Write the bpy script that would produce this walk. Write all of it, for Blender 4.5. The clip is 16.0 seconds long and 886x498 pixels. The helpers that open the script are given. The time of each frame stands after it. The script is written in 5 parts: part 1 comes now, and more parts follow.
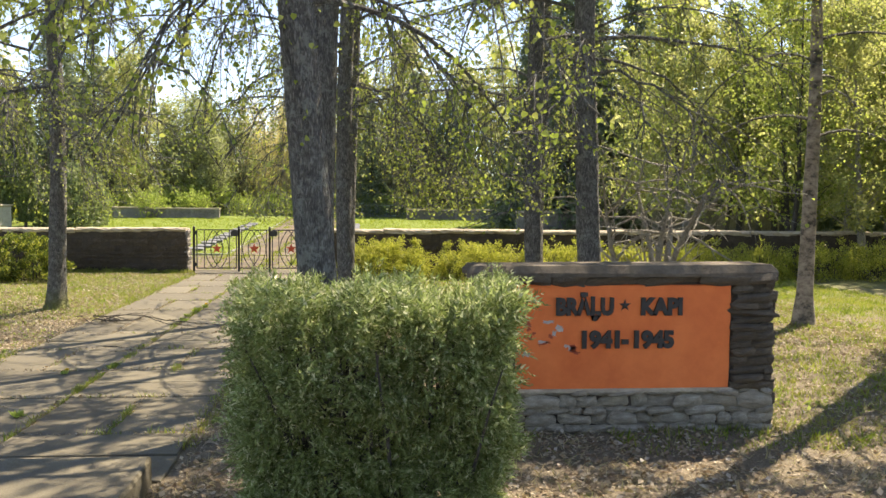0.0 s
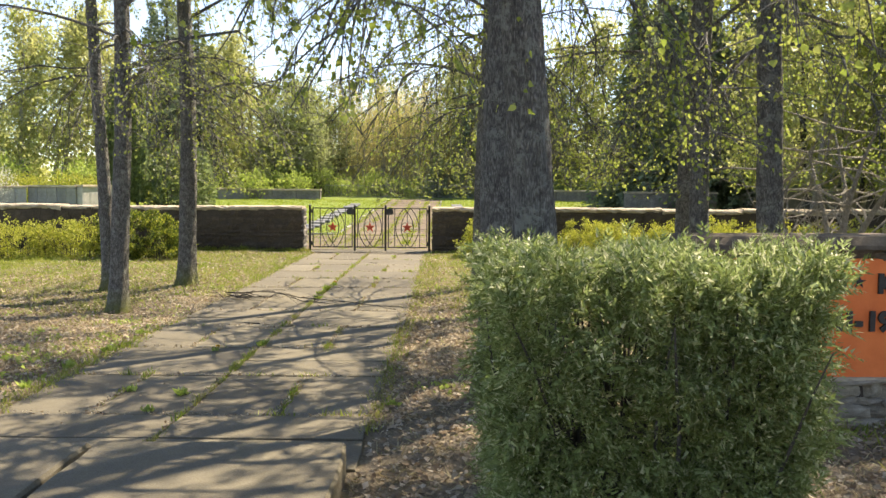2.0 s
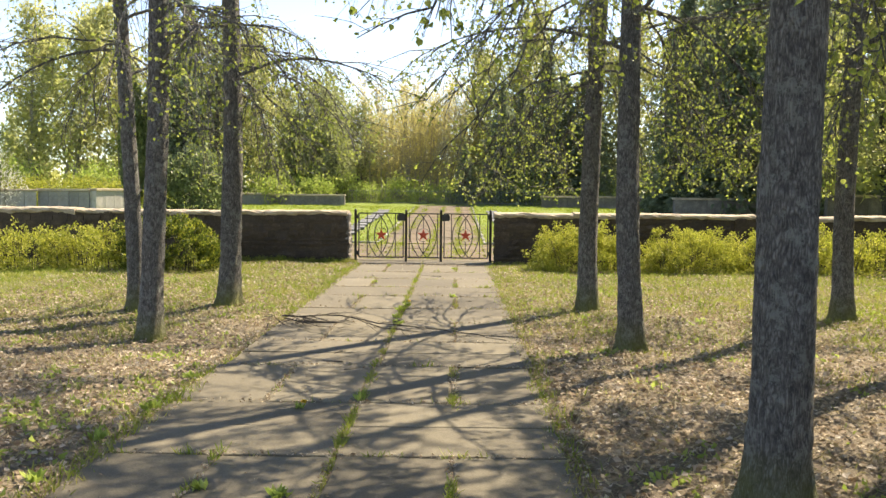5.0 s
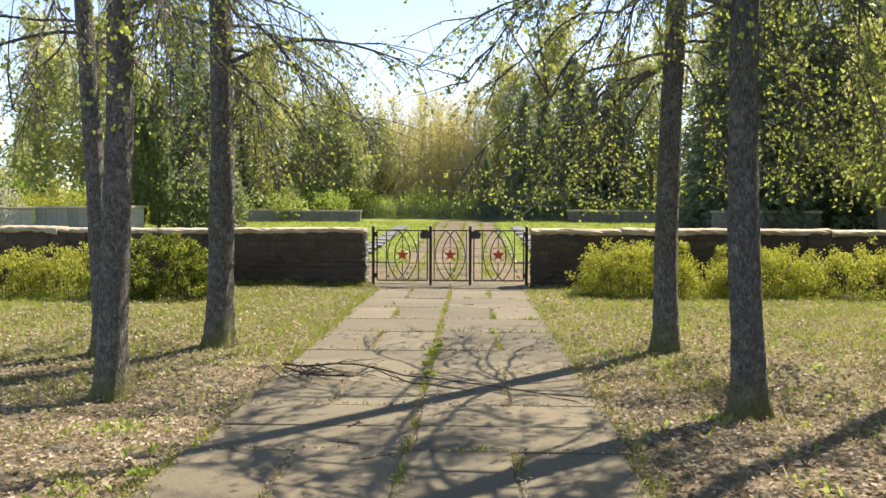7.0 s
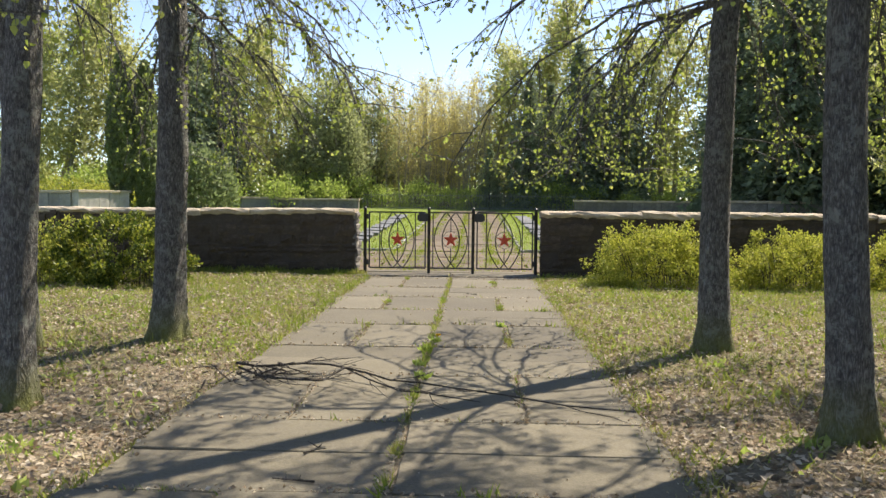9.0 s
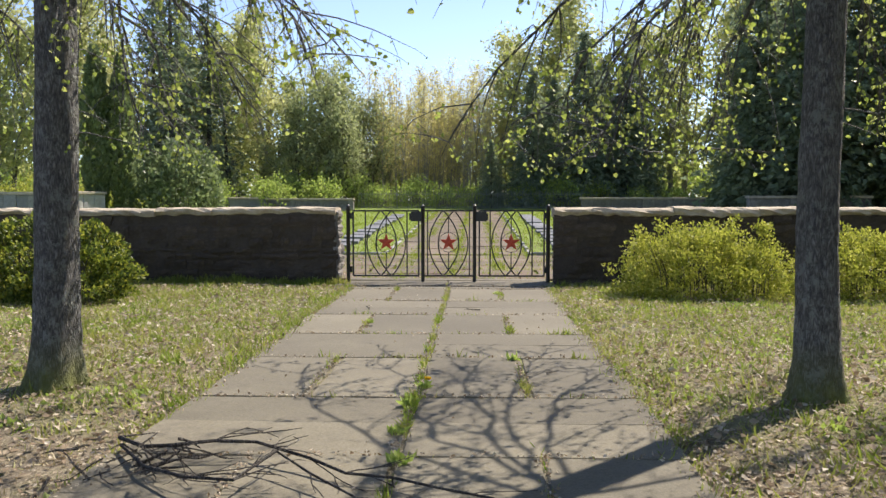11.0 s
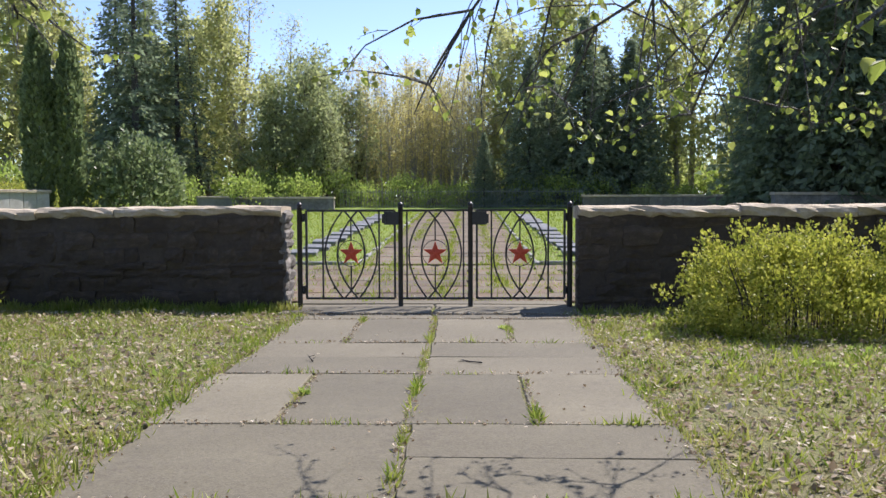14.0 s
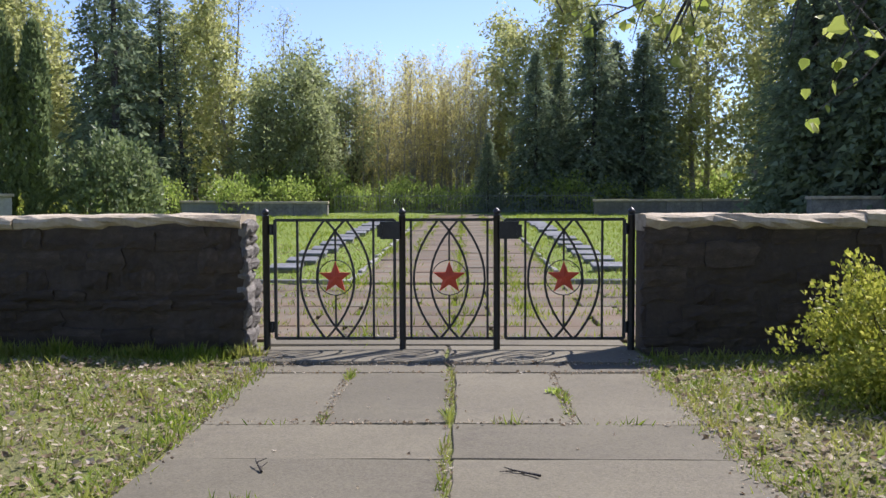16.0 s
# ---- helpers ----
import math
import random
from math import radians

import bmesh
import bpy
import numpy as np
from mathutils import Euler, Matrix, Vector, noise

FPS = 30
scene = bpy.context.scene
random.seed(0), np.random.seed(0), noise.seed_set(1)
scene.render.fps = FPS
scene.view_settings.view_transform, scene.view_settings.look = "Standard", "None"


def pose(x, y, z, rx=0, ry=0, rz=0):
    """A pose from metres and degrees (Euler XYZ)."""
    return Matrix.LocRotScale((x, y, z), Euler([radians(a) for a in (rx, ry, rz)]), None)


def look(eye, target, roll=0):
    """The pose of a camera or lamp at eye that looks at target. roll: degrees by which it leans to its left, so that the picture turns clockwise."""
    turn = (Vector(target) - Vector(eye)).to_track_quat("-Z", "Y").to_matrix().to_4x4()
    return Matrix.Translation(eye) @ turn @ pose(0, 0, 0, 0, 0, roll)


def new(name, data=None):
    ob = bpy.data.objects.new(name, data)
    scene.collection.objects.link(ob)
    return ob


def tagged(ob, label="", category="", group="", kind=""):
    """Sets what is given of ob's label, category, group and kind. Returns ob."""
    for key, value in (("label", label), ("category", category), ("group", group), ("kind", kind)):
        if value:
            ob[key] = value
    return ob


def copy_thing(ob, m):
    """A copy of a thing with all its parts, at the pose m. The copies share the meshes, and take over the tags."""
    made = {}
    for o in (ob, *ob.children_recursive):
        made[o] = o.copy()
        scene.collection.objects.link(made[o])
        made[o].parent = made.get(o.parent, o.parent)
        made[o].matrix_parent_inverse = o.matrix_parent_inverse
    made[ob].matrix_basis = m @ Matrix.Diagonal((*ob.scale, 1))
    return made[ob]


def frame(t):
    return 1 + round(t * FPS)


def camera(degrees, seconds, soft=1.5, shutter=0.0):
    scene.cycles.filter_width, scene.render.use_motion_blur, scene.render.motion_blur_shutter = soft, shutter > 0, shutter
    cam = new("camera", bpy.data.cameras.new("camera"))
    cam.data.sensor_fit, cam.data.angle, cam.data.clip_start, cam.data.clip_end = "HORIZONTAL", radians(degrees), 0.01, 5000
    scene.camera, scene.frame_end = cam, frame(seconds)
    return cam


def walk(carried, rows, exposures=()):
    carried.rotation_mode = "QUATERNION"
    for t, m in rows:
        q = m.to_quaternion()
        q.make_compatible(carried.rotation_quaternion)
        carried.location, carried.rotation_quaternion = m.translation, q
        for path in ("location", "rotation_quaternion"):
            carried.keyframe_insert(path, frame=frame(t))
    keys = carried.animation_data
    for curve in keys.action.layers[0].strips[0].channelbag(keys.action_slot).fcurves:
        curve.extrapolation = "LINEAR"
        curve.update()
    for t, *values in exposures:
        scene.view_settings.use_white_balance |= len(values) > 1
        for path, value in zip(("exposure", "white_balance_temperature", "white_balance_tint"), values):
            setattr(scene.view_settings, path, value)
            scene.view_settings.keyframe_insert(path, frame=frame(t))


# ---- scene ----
cam = camera(53.1, 16.0, 1.48)
EXPOSURES = [(0.0, 1.48, 7950, 13), (5.0, 1.44, 8000, 13), (8.0, 1.15, 7350, 13), (10.8, 0.98, 6700, 15), (12.5, 1.02, 6350, 17), (16.0, 0.76, 6050, 20)]
PATH = [
    (0, (0.382, 1.498, 2.102), (0.561, 3.487, 1.992), 0.5),
    (0.5, (0.223, 1.544, 2.084), (0.349, 3.536, 1.967), 0.8),
    (1, (0.03, 1.664, 2.049), (0.138, 3.657, 1.923), 0.7),
    (1.5, (-0.208, 1.9, 2.004), (-0.174, 3.894, 1.862), 0.8),
    (2, (-0.495, 2.324, 1.921), (-0.509, 4.319, 1.773), 0.4),
    (2.5, (-0.824, 2.77, 1.852), (-0.842, 4.765, 1.708), 0.4),
    (3, (-1.098, 3.238, 1.769), (-1.125, 5.233, 1.629), 0.2),
    (3.5, (-1.351, 3.685, 1.728), (-1.384, 5.68, 1.594), 0.2),
    (4, (-1.56, 4.17, 1.716), (-1.594, 6.165, 1.578), 0.4),
    (4.5, (-1.733, 4.703, 1.72), (-1.762, 6.698, 1.587), 0.5),
    (5, (-1.889, 5.194, 1.776), (-1.92, 7.189, 1.645), 0.6),
    (5.2, (-1.913, 5.386, 1.749), (-1.95, 7.381, 1.617), 0.3),
    (7.3, (-2.244, 8.215, 1.736), (-2.313, 10.212, 1.641), 0.2),
    (7.5, (-2.243, 8.431, 1.72), (-2.31, 10.427, 1.616), 0.3),
    (8, (-2.233, 8.873, 1.616), (-2.302, 10.868, 1.5), 0.4),
    (8.5, (-2.249, 9.293, 1.504), (-2.32, 11.289, 1.395), 0.6),
    (10.8, (-2.26, 12.081, 1.379), (-2.332, 14.077, 1.27), 0.2),
    (11, (-2.263, 12.334, 1.374), (-2.337, 14.329, 1.265), -0.0),
    (11.5, (-2.286, 12.977, 1.36), (-2.357, 14.973, 1.25), -0.1),
    (12, (-2.312, 13.606, 1.366), (-2.374, 15.602, 1.259), 0.0),
    (12.5, (-2.306, 14.288, 1.333), (-2.368, 16.285, 1.226), -0.3),
    (13, (-2.313, 14.94, 1.351), (-2.378, 16.936, 1.239), -0.4),
    (13.5, (-2.313, 15.598, 1.337), (-2.371, 17.595, 1.229), -0.2),
    (14, (-2.333, 16.194, 1.336), (-2.386, 18.19, 1.225), -0.2),
    (14.5, (-2.35, 16.836, 1.392), (-2.397, 18.833, 1.283), -0.2),
    (15, (-2.381, 17.53, 1.413), (-2.429, 19.527, 1.3), -0.1),
    (15.5, (-2.485, 18.275, 1.383), (-2.522, 20.272, 1.274), 0.0),
    (16, (-2.582, 19.045, 1.347), (-2.63, 21.043, 1.246), -0.2),
]
walk(cam, [(t, look(eye, target, roll)) for t, eye, target, roll in PATH], EXPOSURES)

# ---- light ----
SUN_FROM = Vector((0.70, 0.714, 1.19)).normalized()
sky = bpy.data.worlds.new("sky")
scene.world = sky
sky.use_nodes = True
wn = sky.node_tree
st = wn.nodes.new("ShaderNodeTexSky")
st.sky_type = "NISHITA"
st.sun_disc = False
st.altitude = 2000
st.sun_elevation = math.asin(SUN_FROM.z)
st.sun_rotation = math.atan2(SUN_FROM.x, SUN_FROM.y)
st.air_density, st.dust_density, st.ozone_density = 1.0, 0.6, 4.0
pale = wn.nodes.new("ShaderNodeHueSaturation")
pale.inputs["Hue"].default_value, pale.inputs["Saturation"].default_value = 0.504, 0.92
wn.links.new(st.outputs[0], pale.inputs["Color"])
wn.links.new(pale.outputs[0], wn.nodes["Background"].inputs[0])
wn.nodes["Background"].inputs[1].default_value = 0.125
sun = new("sun", bpy.data.lights.new("sun", "SUN"))
sun.data.energy, sun.data.angle, sun.data.color = 5.0, radians(0.55), (1.0, 0.93, 0.82)
sun.matrix_world = look(SUN_FROM * 60, (0, 0, 0))


# ---- materials ----
class Mat:
    """A small builder for node materials."""

    def __init__(self, name, rough=0.8, metal=0.0):
        self.m = bpy.data.materials.new(name)
        self.m.use_nodes = True
        self.t = self.m.node_tree
        self.b = self.t.nodes["Principled BSDF"]
        self.b.inputs["Roughness"].default_value = rough
        self.b.inputs["Metallic"].default_value = metal
        self.co = self.t.nodes.new("ShaderNodeTexCoord").outputs["Object"]

    def node(self, kind, **inputs):
        n = self.t.nodes.new(kind)
        for k, v in inputs.items():
            k = k.replace("_", " ")
            if hasattr(v, "is_output"):
                self.t.links.new(v, n.inputs[k])
            else:
                n.inputs[k].default_value = v
        return n

    def noise(self, scale, detail=4.0, rough=0.6, stretch=None, co=None):
        c = co or self.co
        if stretch:
            mp = self.node("ShaderNodeMapping", Vector=c)
            mp.inputs["Scale"].default_value = stretch
            c = mp.outputs[0]
        return self.node("ShaderNodeTexNoise", Vector=c, Scale=scale, Detail=detail, Roughness=rough).outputs["Fac"]

    def ramp(self, fac, stops):
        n = self.node("ShaderNodeValToRGB", Fac=fac)
        e = n.color_ramp.elements
        while len(e) < len(stops):
            e.new(0.5)
        for el, (p, c) in zip(e, stops):
            el.position, el.color = p, (*c, 1)
        return n.outputs[0]

    def mix(self, fac, a, b, mode="MIX"):
        n = self.t.nodes.new("ShaderNodeMix")
        n.data_type, n.blend_type = "RGBA", mode
        for sock, v in ((n.inputs[0], fac), (n.inputs[6], a), (n.inputs[7], b)):
            if hasattr(v, "is_output"):
                self.t.links.new(v, sock)
            else:
                sock.default_value = v if isinstance(v, float) else (*v, 1)
        return n.outputs[2]

    def math(self, op, a, b=0.0, clamp=False):
        n = self.t.nodes.new("ShaderNodeMath")
        n.operation, n.use_clamp = op, clamp
        for sock, v in zip(n.inputs, (a, b)):
            if hasattr(v, "is_output"):
                self.t.links.new(v, sock)
            else:
                sock.default_value = v
        return n.outputs[0]

    def color(self, c):
        if hasattr(c, "is_output"):
            self.t.links.new(c, self.b.inputs["Base Color"])
        else:
            self.b.inputs["Base Color"].default_value = (*c, 1)
        return self

    def bump(self, h, strength=0.5, dist=0.02):
        n = self.node("ShaderNodeBump", Height=h, Strength=strength, Distance=dist)
        self.t.links.new(n.outputs[0], self.b.inputs["Normal"])
        return self

    def rand(self):
        return self.t.nodes.new("ShaderNodeObjectInfo").outputs["Random"]

    def island(self):
        return self.t.nodes.new("ShaderNodeNewGeometry").outputs["Random Per Island"]

    def axis(self, i):
        sep = self.node("ShaderNodeSeparateXYZ", Vector=self.co)
        return sep.outputs[i]


def leafy(name, stops, through_light=0.45, rough=0.5, patchy=None):
    """Leaves: colour differs from leaf to leaf, and light shines through."""
    k = Mat(name, rough)
    col = k.ramp(k.island(), stops)
    col = k.mix(k.noise(0.35, 2.0), col, k.mix(0.6, col, stops[0][1]))
    if patchy:
        col = k.mix(k.ramp(k.noise(1.3, 4, 0.65), [(0.42, (0, 0, 0)), (0.62, (0.85, 0.85, 0.85))]), col, patchy)
    k.color(col)
    tr = k.node("ShaderNodeBsdfTranslucent", Color=col)
    mx = k.node("ShaderNodeMixShader", Fac=through_light)
    k.t.links.new(k.b.outputs[0], mx.inputs[1])
    k.t.links.new(tr.outputs[0], mx.inputs[2])
    k.t.links.new(mx.outputs[0], k.t.nodes["Material Output"].inputs[0])
    return k.m


def make_bark(name, dark, mid, pale, lichen=0.3, moss=0.0):
    k = Mat(name, 0.95)
    mp = k.node("ShaderNodeMapping", Vector=k.co)
    mp.inputs["Scale"].default_value = (1, 1, 0.24)
    warp = k.node("ShaderNodeTexNoise", Vector=mp.outputs[0], Scale=14.0, Detail=4.0)
    wv = k.node("ShaderNodeVectorMath")
    wv.operation = "MULTIPLY_ADD"
    k.t.links.new(warp.outputs["Color"], wv.inputs[0])
    wv.inputs[1].default_value = (0.09, 0.09, 0.09)
    k.t.links.new(mp.outputs[0], wv.inputs[2])
    vo = k.node("ShaderNodeTexVoronoi", Vector=wv.outputs[0], Scale=55.0)
    vo.feature = "DISTANCE_TO_EDGE"
    ridge = k.math("MULTIPLY", vo.outputs["Distance"], 2.4, True)
    n1 = k.noise(30, 5, 0.75, (1, 1, 0.45))
    n2 = k.noise(2.4, 4)
    h = k.math("ADD", k.math("MULTIPLY", ridge, 0.28), k.math("MULTIPLY", n1, 0.80))
    c = k.ramp(h, [(0.34, dark), (0.52, mid), (0.72, pale)])
    li = k.ramp(k.noise(8, 6, 0.78), [(0.53, (0, 0, 0)), (0.60, (1, 1, 1))])
    c = k.mix(k.math("MULTIPLY", li, lichen), c, (0.34, 0.37, 0.33))
    c = k.mix(k.math("MULTIPLY", n2, 0.5), c, dark)
    if moss:
        z = k.axis(2)
        low = k.math("SUBTRACT", 1.0, k.math("MULTIPLY", z, 2.2), True)
        m = k.math("MULTIPLY", k.math("MULTIPLY", low, moss), k.noise(5, 4), True)
        c = k.mix(m, c, (0.17, 0.19, 0.03))
    k.color(c).bump(h, 1.0, 0.06)
    return k.m


BARK = make_bark("lime_bark", (0.055, 0.055, 0.052), (0.175, 0.172, 0.158), (0.36, 0.36, 0.335), 0.7, 1.6)
DEADWOOD = make_bark("dead_wood", (0.03, 0.026, 0.022), (0.07, 0.06, 0.05), (0.15, 0.135, 0.115), 0.2)
BARK_FAR = make_bark("forest_bark", (0.05, 0.045, 0.04), (0.11, 0.10, 0.085), (0.18, 0.17, 0.15), 0.1)
BARK_PALE = make_bark("aspen_bark", (0.22, 0.20, 0.165), (0.38, 0.36, 0.31), (0.55, 0.52, 0.46), 0.1)


def make_birch():
    k = Mat("birch_bark", 0.7)
    n = k.noise(5, 5, 0.7, (1.0, 1.0, 1.5))
    c = k.ramp(n, [(0.38, (0.05, 0.045, 0.04)), (0.50, (0.22, 0.185, 0.155)), (0.72, (0.40, 0.36, 0.31))])
    k.color(c).bump(n, 0.4, 0.01)
    return k.m


BIRCH = make_birch()
LEAF_LIME = leafy("lime_leaf", [(0.0, (0.19, 0.26, 0.045)), (0.5, (0.34, 0.41, 0.085)), (1.0, (0.50, 0.53, 0.15))], 0.55)
# forest and young leaves are paled to stand in for haze over distance
LEAF_FOREST = leafy("forest_leaf", [(0.0, (0.30, 0.33, 0.11)), (0.5, (0.43, 0.46, 0.16)), (1.0, (0.55, 0.56, 0.24))], 0.6)
LEAF_YELLOW = leafy("young_leaf", [(0.0, (0.36, 0.38, 0.14)), (0.5, (0.48, 0.50, 0.20)), (1.0, (0.58, 0.58, 0.28))], 0.6)
LEAF_WILLOW = leafy("willow_leaf", [(0.0, (0.25, 0.29, 0.13)), (0.5, (0.36, 0.41, 0.18)), (1.0, (0.47, 0.51, 0.25))], 0.58)
LEAF_ASPEN = leafy("aspen_leaf", [(0.0, (0.54, 0.48, 0.19)), (0.5, (0.64, 0.57, 0.23)), (1.0, (0.60, 0.60, 0.22))], 0.6)
# needles lighter than real spruce: aerial haze is put into the colour
LEAF_SPRUCE = leafy("hazed_spruce_needle", [(0.0, (0.155, 0.20, 0.12)), (0.6, (0.24, 0.30, 0.175)), (1.0, (0.34, 0.40, 0.23))], 0.5, 0.95)
LEAF_THUJA = leafy("thuja_spray", [(0.0, (0.12, 0.155, 0.04)), (0.5, (0.255, 0.345, 0.12)), (0.82, (0.44, 0.52, 0.245)), (1.0, (0.76, 0.76, 0.52))], 0.5)
LEAF_COLUMN = leafy("dark_thuja", [(0.0, (0.12, 0.16, 0.07)), (0.5, (0.20, 0.26, 0.11)), (1.0, (0.29, 0.35, 0.16))], 0.45)
LEAF_SHRUB = leafy("spirea_leaf", [(0.0, (0.20, 0.24, 0.03)), (0.5, (0.41, 0.43, 0.06)), (1.0, (0.62, 0.60, 0.14))], 0.48)
LEAF_GREENSHRUB = leafy("green_shrub_leaf", [(0.0, (0.045, 0.075, 0.014)), (0.5, (0.15, 0.20, 0.025)), (0.8, (0.34, 0.38, 0.045)), (1.0, (0.56, 0.55, 0.09))], 0.45)
LEAF_LOW = leafy("undergrowth_leaf", [(0.0, (0.22, 0.31, 0.06)), (0.5, (0.36, 0.46, 0.10)), (1.0, (0.50, 0.57, 0.17))], 0.55)
GRASS = leafy("grass_blade", [(0.0, (0.11, 0.19, 0.014)), (0.45, (0.23, 0.32, 0.028)), (0.85, (0.38, 0.43, 0.07)), (1.0, (0.56, 0.49, 0.25))], 0.48, 0.5, (0.33, 0.33, 0.085))
GRASS_LUSH = leafy("lush_grass_blade", [(0.0, (0.15, 0.22, 0.02)), (0.5, (0.25, 0.33, 0.03)), (0.85, (0.36, 0.42, 0.05)), (1.0, (0.50, 0.48, 0.12))], 0.5)
GRASS_DRY = leafy("dry_grass_blade", [(0.0, (0.28, 0.23, 0.12)), (0.5, (0.46, 0.40, 0.23)), (0.8, (0.56, 0.50, 0.32)), (1.0, (0.24, 0.29, 0.05))], 0.35)
LITTER = leafy("dead_leaf", [(0.0, (0.19, 0.135, 0.08)), (0.4, (0.35, 0.28, 0.19)), (0.8, (0.53, 0.46, 0.34)), (1.0, (0.72, 0.66, 0.54))], 0.3, 0.8)
BLOSSOM = leafy("white_blossom", [(0.0, (0.5, 0.5, 0.42)), (1.0, (0.75, 0.75, 0.68))], 0.3)
DANDELION = leafy("dandelion_petal", [(0.0, (0.75, 0.50, 0.01)), (1.0, (0.85, 0.62, 0.02))], 0.2)


def make_ground():
    k = Mat("ground_soil_and_turf", 0.95)
    y = k.axis(1)
    n1, n2, n3 = k.noise(0.35, 4), k.noise(2.5, 5, 0.7), k.noise(42, 6, 0.75)
    turf = k.ramp(n3, [(0.32, (0.05, 0.07, 0.012)), (0.52, (0.13, 0.152, 0.028)), (0.74, (0.33, 0.29, 0.13))])
    soil = k.ramp(n3, [(0.3, (0.058, 0.046, 0.03)), (0.5, (0.155, 0.128, 0.084)), (0.72, (0.30, 0.258, 0.18))])
    lush = k.ramp(n3, [(0.3, (0.06, 0.09, 0.012)), (0.52, (0.14, 0.20, 0.02)), (0.75, (0.26, 0.31, 0.05))])
    turf = k.mix(k.math("MULTIPLY", k.math("SUBTRACT", y, 32.3), 4.0, True), turf, lush)
    far = k.math("MULTIPLY", k.math("SUBTRACT", y, 17.0), 0.10)
    g = k.math("ADD", far, k.math("MULTIPLY", k.math("SUBTRACT", n1, 0.45), 2.2))
    g = k.math("ADD", g, k.math("MULTIPLY", k.math("SUBTRACT", n2, 0.5), 1.6))
    g = k.math("MAXIMUM", g, k.math("MULTIPLY", k.math("SUBTRACT", y, 26.0), 0.3), True)
    k.color(k.mix(g, soil, turf)).bump(k.math("ADD", n3, n2), 0.7, 0.03)
    return k.m


def make_concrete(name, soiled=0.0):
    k = Mat(name, 0.9)
    n1, n2, n3 = k.noise(1.1, 5, 0.6), k.noise(7, 5, 0.7), k.noise(70, 3, 0.7)
    c = k.ramp(n1, [(0.3, (0.125, 0.108, 0.064)), (0.52, (0.194, 0.171, 0.107)), (0.72, (0.264, 0.238, 0.154))])
    c = k.mix(k.math("MULTIPLY", n2, 0.55), c, (0.087, 0.078, 0.056))
    c = k.mix(k.ramp(k.noise(2.3, 7, 0.78), [(0.50, (0, 0, 0)), (0.68, (0.75, 0.75, 0.75))]), c, (0.085, 0.070, 0.045))
    c = k.mix(0.35, c, k.ramp(n3, [(0.3, (0.061, 0.055, 0.041)), (0.7, (0.278, 0.263, 0.203))]))
    if soiled:
        c = k.mix(k.math("MULTIPLY", k.ramp(k.noise(1.6, 6, 0.7), [(0.38, (0, 0, 0)), (0.56, (1, 1, 1))]), soiled), c, (0.155, 0.105, 0.062))
    v = k.math("ADD", k.math("MULTIPLY", k.rand(), 0.34), 0.585)
    n = k.node("ShaderNodeHueSaturation", Color=c, Value=v)
    k.color(n.outputs[0]).bump(k.math("ADD", n3, n2), 0.35, 0.008)
    return k.m


def make_stone(name, dark, mid, pale, uneven=0.55):
    k = Mat(name, 0.92)
    n1, n2 = k.noise(3, 5, 0.65), k.noise(22, 5, 0.7)
    c = k.ramp(n1, [(0.3, dark), (0.52, mid), (0.75, pale)])
    c = k.mix(0.4, c, k.ramp(n2, [(0.3, dark), (0.75, pale)]))
    c = k.mix(k.math("MULTIPLY", k.rand(), uneven), c, dark)
    k.color(c).bump(k.math("ADD", n2, n1), 0.8, 0.02)
    return k.m


GROUND, CONCRETE, COURT = make_ground(), make_concrete("path_concrete"), make_concrete("soiled_concrete", 0.85)
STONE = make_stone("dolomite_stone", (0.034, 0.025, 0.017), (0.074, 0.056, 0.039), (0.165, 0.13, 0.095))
STONE_GREY = make_stone("grey_stone", (0.08, 0.073, 0.064), (0.21, 0.195, 0.172), (0.44, 0.42, 0.38))
SIGN_STONE = make_stone("sign_stone", (0.055, 0.042, 0.028), (0.14, 0.11, 0.075), (0.28, 0.23, 0.165))
PLINTH_STONE = make_stone("plinth_stone", (0.15, 0.125, 0.09), (0.38, 0.335, 0.25), (0.68, 0.62, 0.49), 0.4)
CAP_BROWN = make_stone("brown_cap_stone", (0.06, 0.047, 0.032), (0.13, 0.105, 0.075), (0.25, 0.21, 0.155))
CAP = make_stone("pale_cap_stone", (0.24, 0.195, 0.13), (0.46, 0.39, 0.28), (0.62, 0.545, 0.42), 0.18)
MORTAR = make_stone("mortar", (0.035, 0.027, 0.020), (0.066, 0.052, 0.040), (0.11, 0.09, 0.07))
SLATE = make_stone("plaque_stone", (0.10, 0.107, 0.115), (0.165, 0.175, 0.19), (0.25, 0.265, 0.28))
# paler copy of the wall concrete, with sunlight put into its colour
LIT_BOARD = make_stone("lit_shuttered_concrete", (0.26, 0.25, 0.23), (0.42, 0.405, 0.375), (0.58, 0.56, 0.52), 0.35)
PANEL_GREY = make_stone("weathered_concrete", (0.16, 0.16, 0.155), (0.29, 0.285, 0.275), (0.42, 0.41, 0.39))


def make_paint(name, a, b, rough, scale=12.0, bumpy=0.15):
    k = Mat(name, rough)
    n = k.noise(scale, 5, 0.65)
    k.color(k.ramp(n, [(0.3, a), (0.65, b)])).bump(n, bumpy, 0.004)
    return k.m


